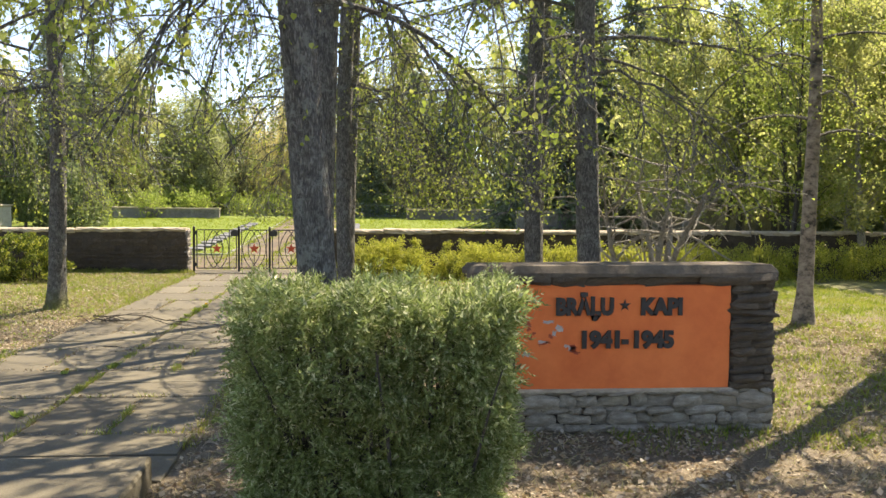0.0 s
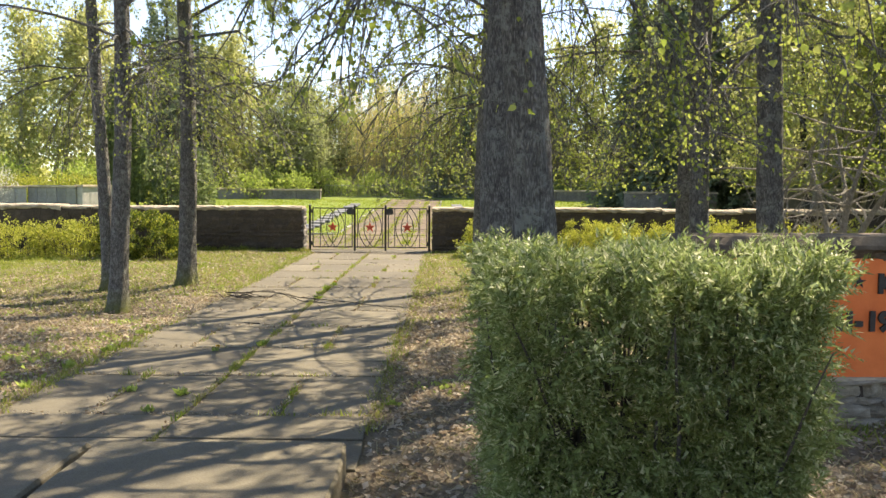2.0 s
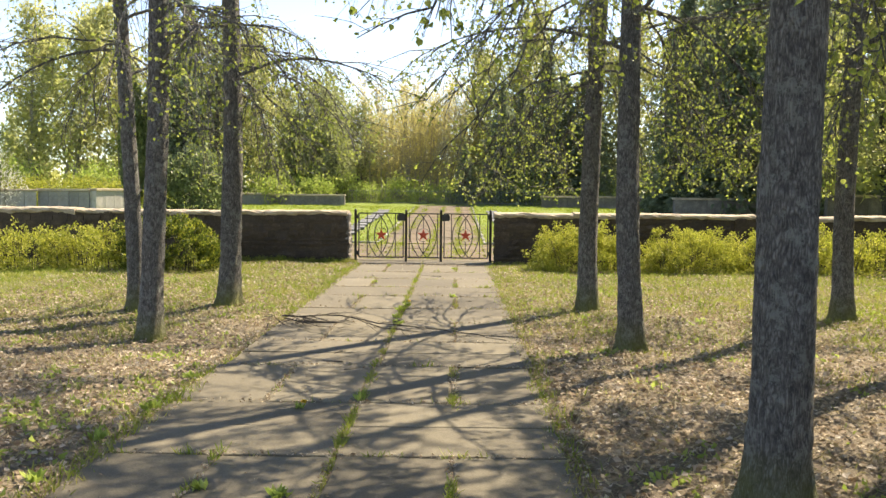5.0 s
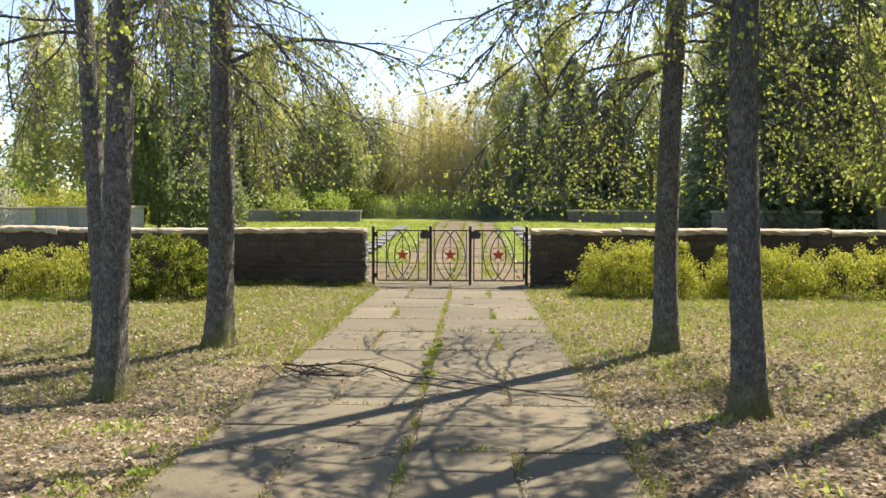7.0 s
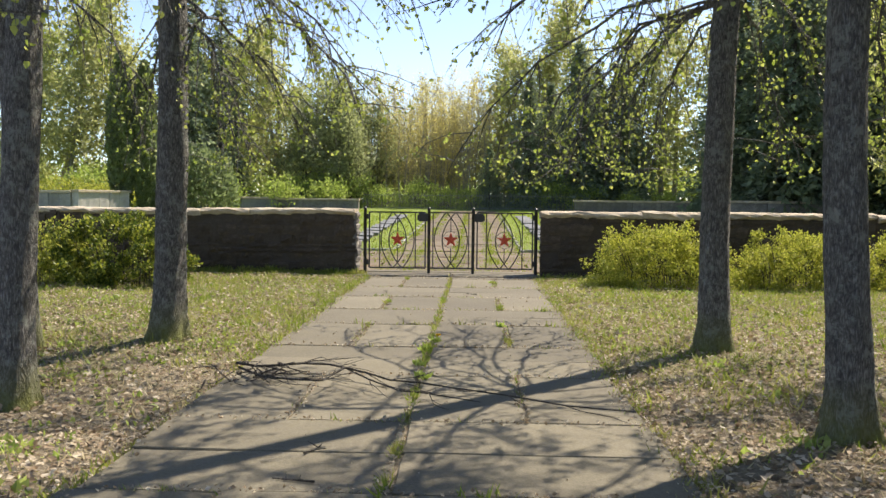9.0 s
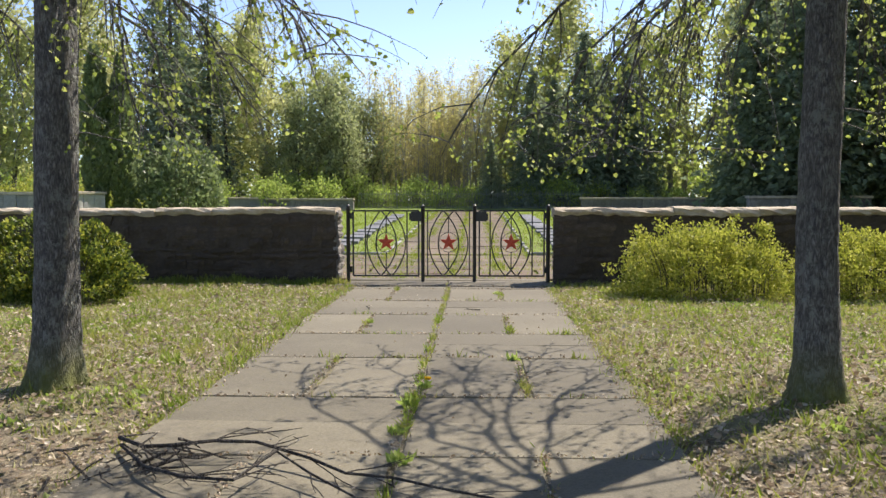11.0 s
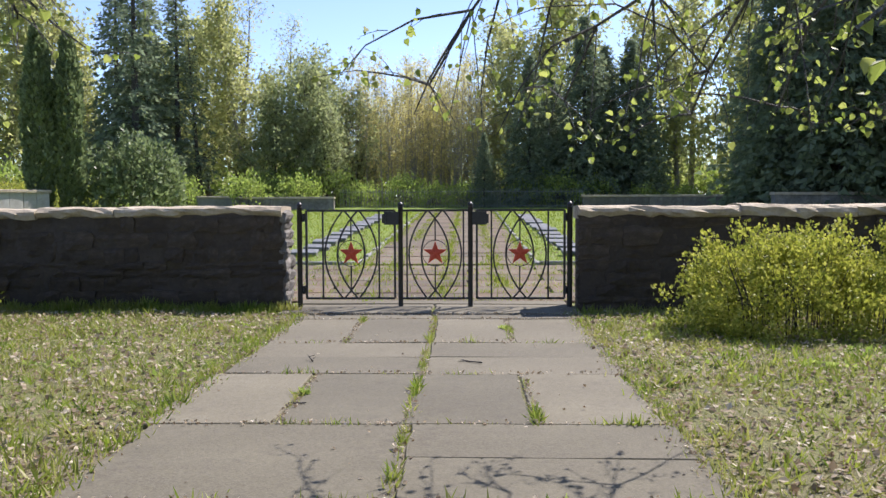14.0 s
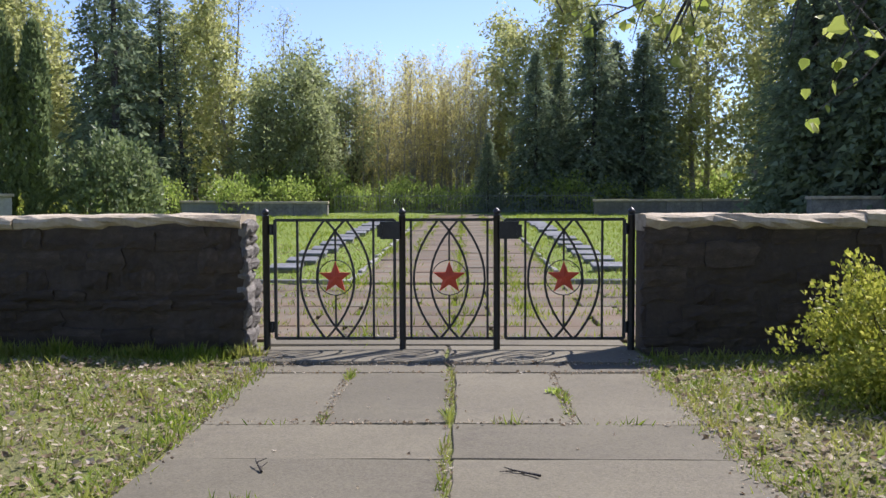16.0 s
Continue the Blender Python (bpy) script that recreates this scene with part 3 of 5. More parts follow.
def gate_leaf(cx, x0, x1, label, uprights=True):
    g = thing("iron_gate", label, "gate", (cx, GATE_Y, 0), group="gate leaves")
    rails = [((x0, TOP_Z), (x1, TOP_Z)), ((x0, LOW_Z), (x1, LOW_Z))]
    rails += [((x0, LOW_Z), (x0, TOP_Z)), ((x1, LOW_Z), (x1, TOP_Z))] if uprights else []
    for p, q in rails:
        b = Bag()
        bar(b, (p[0], 0, p[1]), (q[0], 0, q[1]), 0.027, 0.012 if p[1] == q[1] else 0.015)
        part("frame_bar", b.mesh("frame_bar", IRON), g)
    for s in (-1, 1):
        b = Bag()
        bar(b, (s * 0.35, 0, LOW_Z), (s * 0.35, 0, TOP_Z), 0.020)
        part("upright", b.mesh("upright", IRON), g)
        for half, reach in ((0.325, 0.10), (0.172, -0.085)):
            b = Bag()
            ribbon(b, [(s * q[0], q[1]) for q in arc_points(half, reach)], 0.020, 0.009 if half > 0.2 else 0.011)
            part("curved_bar", b.mesh("curved_bar", IRON), g)
    for za, zb in ((1.10, STAR_Z + 0.155), (STAR_Z - 0.16, 0.20)):
        b = Bag()
        bar(b, (0, 0, za), (0, 0, zb), 0.016)
        part("centre_rod", b.mesh("centre_rod", IRON), g)
    b = Bag()
    ribbon(b, [(0.162 * math.sin(0.2618 * i), STAR_Z + 0.162 * math.cos(0.2618 * i)) for i in range(24)], 0.008, 0.006, True)
    part("ring", b.mesh("ring", IRON), g)
    st_ = part("star", STAR, g, "red five-pointed star")
    st_.location = (0, -0.018, STAR_Z)
    return g


gate_leaf(-3.765, -0.555, 0.545, "closed black iron gate leaf with a red star")
gate_leaf(-2.72, -0.40, 0.41, "fixed black iron middle panel with a red star", False)
gate_leaf(-1.675, -0.53, 0.55, "closed black iron gate leaf with a red star")


def gate_post(x, r, label, box_side=0):
    p = thing("gate_post", label, "post", (x, GATE_Y, 0), group="gate posts")
    b = Bag()
    b.tube([(0, 0, -0.05), (0, 0, 1.24), (0, 0, 1.245), (0, 0, 1.255)], [r, r, r * 1.15, r * 0.8], 10)
    part("shaft", b.mesh("shaft", IRON, True), p)
    b = Bag()
    b.tube([(0, 0, 1.245 + 0.07 * i / 8) for i in range(9)], [0.036 * math.sin(math.pi * (0.12 + 0.86 * i / 8)) for i in range(9)], 10)
    part("ball_finial", b.mesh("ball_finial", IRON, True), p)
    if box_side:
        b = Bag()
        s = box_side
        b.box((min(s * 0.02, s * 0.20), -0.045, 1.03), (max(s * 0.02, s * 0.20), 0.045, 1.19))
        part("lock_case", b.mesh("lock_case", IRON), p)
        b = Bag()
        b.box((min(s * 0.18, s * 0.225), -0.06, 1.05), (max(s * 0.18, s * 0.225), 0.02, 1.16))
        part("latch", b.mesh("latch", IRON), p)
    else:
        for z in (0.22, 1.12):
            b = Bag()
            b.tube([(0.05 if x < -3 else -0.05, -0.01, z - 0.05), (0.05 if x < -3 else -0.05, -0.01, z + 0.05)], [0.02, 0.02], 8)
            part("hinge", b.mesh("hinge", IRON, True), p)


gate_post(-4.405, 0.033, "black iron gate post with a ball finial beside the wall")
gate_post(-3.15, 0.031, "black iron gate post carrying a lock case", -1)
gate_post(-2.285, 0.031, "black iron gate post carrying a lock case", 1)
gate_post(-1.06, 0.033, "black iron gate post with a ball finial beside the wall")


# ---- the sign ----
def text_mesh(name, body, width, height, depth, mat):
    cu = bpy.data.curves.new(name, "FONT")
    cu.body, cu.size, cu.extrude, cu.offset = body, 1.0, 0.02, 0.055
    cu.align_x, cu.resolution_u = "CENTER", 3
    ob = bpy.data.objects.new(name, cu)
    scene.collection.objects.link(ob)
    bpy.context.view_layer.update()
    me = bpy.data.meshes.new_from_object(ob.evaluated_get(bpy.context.evaluated_depsgraph_get()))
    bpy.data.objects.remove(ob)
    co = np.zeros(len(me.vertices) * 3, np.float32)
    me.vertices.foreach_get("co", co)
    co = co.reshape(-1, 3)
    cap = 0.73
    w = co[:, 0].max() - co[:, 0].min()
    out = np.stack([(co[:, 0] - co[:, 0].min() - w / 2) * width / w, -co[:, 2] / 0.02 * depth, co[:, 1] * height / cap], -1)
    me.vertices.foreach_set("co", np.ascontiguousarray(out, np.float32).ravel())
    me.update()
    me.materials.clear()
    me.materials.append(mat)
    me.name = name
    return me


def build_sign():
    y, x0, x1 = 9.33, 1.34, 4.15
    core = Bag()
    core.box((x0 + 0.04, y + 0.02, -0.1), (x1 - 0.04, y + 0.50, 1.40))
    s = thing("memorial_sign", "low rubble stone sign wall with an orange painted panel", "sign", me=core.mesh("memorial_sign", MORTAR))
    r = np.random.default_rng(12)
    lay_stones(s, STONES_PLINTH, x0, x1, 0.0, 0.39, y - 0.01, (0.055, 0.11), (0.13, 0.36), 0.10, r)
    lay_stones(s, STONES_SIGN, x0, x1, 1.355, 1.46, y - 0.02, (0.09, 0.12), (0.25, 0.6), 0.12, r)
    lay_stones(s, STONES_SIGN, 3.76, x1, 0.39, 1.355, y - 0.02, (0.06, 0.11), (0.15, 0.4), 0.12, r)
    lay_stones(s, STONES_SIGN, x0, 1.73, 0.39, 1.355, y - 0.02, (0.06, 0.11), (0.15, 0.4), 0.12, r)
    lay_stones(s, STONES_SIGN, y, y + 0.5, 0.0, 1.46, 0, (0.07, 0.13), (0.2, 0.4), 0.12, r, turned=90, at_x=x1)
    for i, (a, b) in enumerate(((x0 - 0.03, x1 + 0.03),)):
        cap_slab(s, a, b, y - 0.055, y + 0.55, 1.425, 0.10, 700 + i, CAP_BROWN)
    panel = part("painted_panel", block_mesh("painted_panel", 1.99, 0.965, 0.06, ORANGE, 5, 0.006, 0.006), s, "bright orange painted render")
    panel.matrix_basis = pose(2.745, y + 0.045, 0.872, 90)
    on_panel = panel.matrix_basis.inverted()
    part("ledge", block_mesh("ledge", 2.02, 0.05, 0.03, CAP, 6, 0.006, 0.006), s).matrix_basis = pose(2.745, y - 0.02, 0.375)
    for name, body, cx, z, w in (("lettering", "BR\u0100\u013bU", 2.375, 1.085, 0.53), ("lettering", "KAPI", 3.085, 1.085, 0.385), ("lettering", "1941", 2.525, 0.785, 0.345), ("lettering", "1945", 3.02, 0.785, 0.37), ("lettering", "-", 2.75, 0.785, 0.062)):
        part(name, text_mesh(name, body, w, 0.15 if body != "-" else 0.16, 0.012, BLACK), panel, "raised black letters").matrix_basis = on_panel @ pose(cx, y - 0.028, z)
    part("star", star_mesh("star", 0.055, 0.012, BLACK), panel, "small black star").matrix_basis = on_panel @ pose(2.745, y - 0.018, 1.165)
    for i in range(16):
        m = block_mesh("paint_scar", r.uniform(0.03, 0.11), r.uniform(0.015, 0.06), 0.004, SCAR if i % 2 else SCAR_RED, 80 + i, 0.012, 0.002)
        part("paint_scar", m, panel, "patch of worn paint").matrix_basis = on_panel @ pose(r.uniform(1.83, 2.42), y - 0.013, r.uniform(0.70, 1.02), 90, r.uniform(-15, 15), 0)


build_sign()


# ---- trees ----
def curve_path(start, way, length, n, droop, wander, rng):
    p, d = np.array(start, float), unit(np.array(way, float))
    out = [p.copy()]
    for i in range(n):
        d = unit(d + np.array([0, 0, -droop / n]) + rng.normal(0, wander, 3) * (0.6, 0.6, 0.4))
        p = p + d * length / n
        out.append(p.copy())
    return np.array(out)


def trunk_mesh(radius, height, lean, seed):
    r = np.random.default_rng(seed)
    n, sides = 70, 26
    h = np.linspace(0, 1, n) ** 1.6 * height
    px = lean[0] * h + 0.05 * np.sin(h * 0.7 + seed) - 0.05 * math.sin(seed)
    py = lean[1] * h + 0.05 * np.cos(h * 0.6 + seed) - 0.05 * math.cos(seed)
    a = np.arange(sides) * 2 * np.pi / sides
    rad = radius * (1 - 0.72 * (h / height) ** 1.1)
    foot = np.exp(-h / 0.20)[:, None] * (0.42 + 0.22 * np.sin(a * 4 + seed)[None, :] + 0.12 * np.sin(a * 7 + 2 * seed)[None, :])
    bumps = 0.05 * np.sin(a * 3 + seed)[None, :] * np.cos(h * 1.7)[:, None] + 0.035 * np.sin(a * 5)[None, :] * np.sin(h * 3.1 + seed)[:, None]
    rr = rad[:, None] * (1 + foot + bumps + 0.022 * r.normal(size=(n, sides)))
    v = np.stack([px[:, None] + rr * np.cos(a), py[:, None] + rr * np.sin(a), np.repeat(h[:, None], sides, 1)], -1)
    i = np.arange(n - 1)[:, None] * sides
    j = np.arange(sides)[None, :]
    k = (j + 1) % sides
    f = np.stack([i + j, i + k, i + sides + k, i + sides + j], -1).reshape(-1, 4)
    return h, px, py, raw_mesh("trunk", v.reshape(-1, 3), f, BARK, True)


def lime_tree(x, y, radius, height, seed, lean=(0.0, 0.0), extra=(), label="", reach=(), n_limbs=17, leaf=0.046, low=3.5, few=1.0, dense=1.0):
    """A lime tree in young leaf: trunk, drooping limbs with hanging twigs, and single leaves."""
    r = np.random.default_rng(seed)
    t = thing("lime_tree", label, "tree", (x, y, float(gz(x, y)) - 0.03), group="trees along the path")
    h, px, py, me = trunk_mesh(radius, height, lean, seed)
    part("trunk", me, t)
    lp, ld = [], []
    limbs = []
    for i in range(n_limbs):
        z = low + (height * 0.88 - low) * (i / (n_limbs - 1)) ** 1.1
        a = i * 2.4 + r.uniform(-0.4, 0.4) + seed
        limbs.append((z, a, r.uniform(2.4, 3.9) * (1.0 - 0.35 * z / height), r.uniform(0.25, 0.7), r.uniform(0.5, 1.2), None))
    limbs += list(extra)

    def clear(q, floor):
        """Twigs keep off the walkway and the ground."""
        over_path = np.abs(q[:, 0] + x + 2.5) < 1.7
        return floor is not None and q[:, 2].min() > floor or floor is None and not (q[:, 2] < np.where(over_path, 3.05, 2.5)).any()

    mains = []
    for z, a, length, up, droop, floor in limbs:
        k = int(np.argmin(np.abs(h - z)))
        main = curve_path((px[k], py[k], z), (math.cos(a), math.sin(a), up), length, 9, droop, 0.09, r)
        stop = 10
        for j in range(3, 10):
            if not clear(main[j:j + 1], floor):
                stop = j
                break
        mains.append((z, main[:stop], floor))
    for z, end in reach:
        k = int(np.argmin(np.abs(h - z)))
        a0, a2 = np.array((px[k], py[k], z)), np.array(end, float)
        a1 = a0 + (a2 - a0) * (0.55, 0.55, 0.1) + (0, 0, 0.25)
        u = np.linspace(0, 1, 11)[:, None]
        main = (1 - u) ** 2 * a0 + 2 * u * (1 - u) * a1 + u * u * a2 + r.normal(0, 0.035, (11, 3)) * np.minimum(u * 4, 1)
        mains.append((z, main, end[2] - 0.22))
    for z, main, floor in mains:
        wood = Bag()
        wood.tube(main, np.linspace(radius * (0.2 if len(main) < 11 else 0.14), 0.006, len(main)), 6)
        for j in range(2, len(main)):
            for _ in range(1 if j < 5 else 2):
                for tries in range(4):
                    way = unit(main[j] - main[j - 1]) + r.normal(0, 0.55, 3) + np.array([0, 0, -0.15 + 0.25 * tries])
                    sub = curve_path(main[j], way, r.uniform(0.4, 1.3 if tries < 2 else 0.8), 6, r.uniform(0.5, 1.7) / (1 + tries), 0.13, r)
                    if clear(sub, floor):
                        break
                else:
                    continue
                wood.tube(sub[::2], np.linspace(0.008, 0.003, 4), 4)
                for m in range(1, 7):
                    tw = curve_path(sub[m], unit(sub[m] - sub[m - 1]) + r.normal(0, 0.6, 3), r.uniform(0.12, 0.36), 3, 0.6, 0.15, r)
                    if not clear(tw, floor):
                        continue
                    wood.tube(tw[::3] if z > 5.6 else tw, np.linspace(0.003, 0.0015, 2 if z > 5.6 else 4), 3)
                    c = int(r.integers(2, 6)) if z < 5.2 else int(r.integers(4, 9) * dense)
                    c = max(1, int(c * (few if z < 5.2 else 1) + r.random()))
                    s = r.integers(1, 4, c)
                    lp.append(tw[s] + r.normal(0, 0.02, (c, 3)))
                    ld.append(r.normal(0, 0.6, (c, 3)) + (0, 0, -0.8))
            if z < 5.0 and j > 2:
                for _ in range(2):
                    tw = curve_path(main[j], (*r.normal(0, 0.45, 2), -0.5), r.uniform(0.35, 0.95), 6, 0.9, 0.10, r)
                    tw = tw[tw[:, 2] > (2.5 if floor is None else floor)]
                    if len(tw) > 2:
                        wood.tube(tw, np.linspace(0.0045, 0.0018, len(tw)), 3)
                        s = r.integers(1, len(tw), 3)
                        lp.append(tw[s] + r.normal(0, 0.015, (3, 3)))
                        ld.append(r.normal(0, 0.6, (3, 3)) + (0, 0, -0.8))
        part("limb", wood.mesh("limb", BARK), t)
    lp, ld = np.concatenate(lp), np.concatenate(ld)
    up = lp[:, 2] > 5.2
    part("crown", leaf_mesh("crown", lp[up], ld[up], r.uniform(0.8, 1.7, up.sum()) * leaf * 1.25, LEAF_LIME), t, "dense bright green young leaves")
    part("hanging_leaves", leaf_mesh("hanging_leaves", lp[~up], ld[~up], r.uniform(0.55, 1.15, (~up).sum()) * leaf, LEAF_LIME, HEART), t, "sparse bright green young leaves")["kind"] = "stuff"
    return t


lime_tree(0.14, 8.0, 0.148, 15, 1, (-0.055, 0.0), (), "tall lime tree with grey bark behind the clipped hedge", ((3.9, (-1.3, -0.5, 2.5)), (4.3, (-2.0, 0.2, 2.9)), (4.4, (-1.5, -1.6, 2.9)), (4.2, (1.6, -1.2, 2.7))), dense=1.5)
# the eight extra limbs are above the view, added to shade the landing
lime_tree(-0.08, 10.15, 0.172, 15, 2, (0.042, 0.0), tuple((5.1 + 0.2 * i, 0.8 * i, 2.7, 0.3, 0.3, 4.6) for i in range(8)), "tall lime tree with flared mossy base beside the path", ((4.4, (-2.0, 0.4, 2.9)), (4.2, (1.7, -0.6, 2.4)), (4.6, (1.2, 1.5, 2.8)), (4.8, (-1.5, 1.8, 3.0))), dense=2.0)
lime_tree(0.16, 15.5, 0.140, 14, 3, (-0.01, 0.0), (), "slender lime tree with drooping limbs beside the path", ((4.2, (-1.8, -1.0, 2.65)), (4.5, (-2.4, 0.4, 3.0)), (4.0, (1.8, 0.2, 2.3)), (4.3, (-1.2, 1.4, 2.8)), (4.0, (1.9, 1.6, 2.2)), (4.1, (1.2, 2.4, 2.3))), few=0.85, leaf=0.042, dense=2.0, n_limbs=22)
lime_tree(0.08, 18.45, 0.145, 14, 4, (0.006, 0.0), (), "slender lime tree with low hanging twigs beside the path", ((3.6, (-2.6, 2.4, 1.95)), (3.4, (-1.9, 2.6, 1.87)), (3.4, (-1.2, 2.8, 1.82)), (3.5, (-0.6, 3.0, 1.95)), (3.3, (-0.3, 2.0, 1.85)), (3.4, (-1.6, -0.7, 1.78)), (3.5, (1.2, 1.9, 1.95)), (4.2, (-2.2, -0.4, 2.9)), (4.0, (1.6, -0.8, 2.4)), (3.6, (1.6, 0.6, 2.0)), (3.7, (1.8, -1.2, 2.1))), few=1.0, leaf=0.042)
lime_tree(-5.86, 16.55, 0.150, 14, 5, (0.014, 0.0), (), "dark-barked lime tree casting shade across dry leaves", ((4.5, (1.4, -2.2, 2.7)), (4.3, (2.2, -0.7, 2.9)), (4.4, (0.3, -2.4, 2.6))), few=0.6)
lime_tree(-5.42, 18.8, 0.165, 14, 6, (0.012, 0.0), (), "lime tree with low leafy limbs near the hedge", ((3.7, (2.0, -0.3, 2.4)), (3.5, (0.9, -0.5, 1.95)), (3.4, (1.2, 1.2, 2.2)), (3.4, (-0.8, 1.6, 2.0)), (4.0, (1.9, 0.9, 2.7)), (3.3, (0.5, 1.5, 1.9))), few=0.95, leaf=0.042)
lime_tree(-6.71, 18.4, 0.125, 13, 7, (-0.02, 0.0), (), "thin lime tree with twisting limbs on the lawn", ((4.0, (-2.4, -0.4, 3.6)), (4.0, (-1.6, 1.2, 2.6)), (3.8, (0.9, 1.4, 2.3))), few=0.6)
lime_tree(3.4, 13.0, 0.165, 14, 8, (-0.012, 0.0), (), "lime tree standing behind the stone sign", ((3.6, (-1.3, -1.6, 2.0)), (3.8, (1.4, -1.8, 2.1)), (3.6, (0.6, -2.0, 2.2)), (4.0, (2.2, 0.2, 2.4))), few=0.5, dense=1.8, n_limbs=21)
lime_tree(2.90, 14.2, 0.135, 14, 9, (0.0, 0.0), (), "lime tree close beside its neighbour behind the sign", ((3.7, (-1.5, -0.8, 2.1)), (3.9, (-0.5, -1.8, 2.3))), few=0.75)
lime_tree(3.6, 17.8, 0.145, 13, 10, (0.01, 0.0), (), "lime tree on the shaded lawn beside the shrubs", ((3.6, (-1.4, -1.4, 2.1)), (3.8, (1.2, -1.6, 2.2)), (3.9, (-1.9, 0.4, 2.3)), (3.7, (-1.2, 1.0, 1.95)), (3.6, (0.4, 1.6, 1.95)), (3.8, (1.6, 1.2, 2.1))), few=1.2)
lime_tree(7.6, 12.5, 0.20, 14, 11, (0.0, 0.0), (), "lime tree whose shadow falls across the lawn beside the sign", low=4.6, dense=2.2, n_limbs=24)


# ---- forest kinds, each built once and then repeated ----
def broadleaf(name, seed, height, spread, mat, bark, label, leaves=4000, size=(0.16, 0.36), clear=0.15, thin=0.75, stems=1, outline=SPRIG, loose=0.34):
    """A forest tree: forked trunk, rising limbs, leaves in loose clumps round the twig ends."""
    r = np.random.default_rng(seed)
    t = thing(name, label, "tree", (0, 0, 0))
    wood, tips = Bag(), []
    for s in range(stems):
        off = np.array([r.uniform(-0.4, 0.4), r.uniform(-0.4, 0.4), 0]) * (stems > 1)
        main = curve_path(off, (r.uniform(-0.12, 0.12), r.uniform(-0.12, 0.12), 1), height * r.uniform(0.85, 1.0), 12, -0.05, 0.05, r)
        wood.tube(main, np.linspace(0.016 * height / math.sqrt(stems), 0.012, 13), 7)
        for i in range(2, 13):
            f = i / 12
            if f < clear:
                continue
            for _ in range(3):
                a = r.uniform(0, 6.283)
                ln = spread * (1.15 - 0.8 * f) * r.uniform(0.45, 1.1)
                limb = curve_path(main[i], (math.cos(a), math.sin(a), r.uniform(0.35, 1.0)), ln, 6, -0.3, 0.14, r)
                wood.tube(limb[::2], np.linspace(0.035 * (1.1 - f), 0.006, 4), 4)
                for j in range(2, 7):
                    tips.append(limb[j])
                    tw = curve_path(limb[j], r.normal(0, 1, 3) + (0, 0, 0.4), r.uniform(0.4, 1.0), 3, 0.1, 0.2, r)
                    wood.tube(tw[::3], [0.008, 0.003], 3)
                    tips.append(tw[-1])
    part("trunk", wood.mesh("trunk", bark), t)
    tips = np.array(tips)
    keep = tips[r.random(len(tips)) < thin]
    pick = keep[r.integers(len(keep), size=leaves)]
    p = pick + r.normal(0, loose, (leaves, 3)) * (1, 1, 0.8)
    part("crown", leaf_mesh("crown", p, r.normal(size=(leaves, 3)), r.uniform(*size, leaves), mat, outline), t)
    return t


def aspen(seed, height, label):
    """A loose clump of thin straight stems with fine upswept twigs."""
    r = np.random.default_rng(seed)
    t = thing("young_aspen", label, "tree", (0, 0, 0))
    wood, tips = Bag(), []
    for s in range(8):
        off = (r.uniform(-1.7, 1.7), r.uniform(-1.4, 1.4), 0)
        main = curve_path(off, (r.uniform(-0.07, 0.07), r.uniform(-0.07, 0.07), 1), height * r.uniform(0.62, 1.0), 12, 0, 0.03, r)
        wood.tube(main[::2], np.linspace(0.045, 0.006, 7), 4)
        for i in range(3, 13):
            for _ in range(4):
                a = r.uniform(0, 6.283)
                tw = curve_path(main[i], (math.cos(a), math.sin(a), r.uniform(1.1, 2.4)), r.uniform(0.7, 2.0) * (1.2 - i / 14), 4, -0.2, 0.10, r)
                wood.tube(tw[::2], np.linspace(0.009, 0.003, 3), 3)
                tips += [tw[1], tw[2], tw[3], tw[4]]
    part("trunk", wood.mesh("trunk", BARK_PALE), t)
    tips = np.array(tips)
    n = 3800
    p = tips[r.integers(len(tips), size=n)] + r.normal(0, 0.16, (n, 3))
    part("crown", leaf_mesh("crown", p, r.normal(size=(n, 3)), r.uniform(0.06, 0.15, n), LEAF_ASPEN, SPRIG), t)
    return t


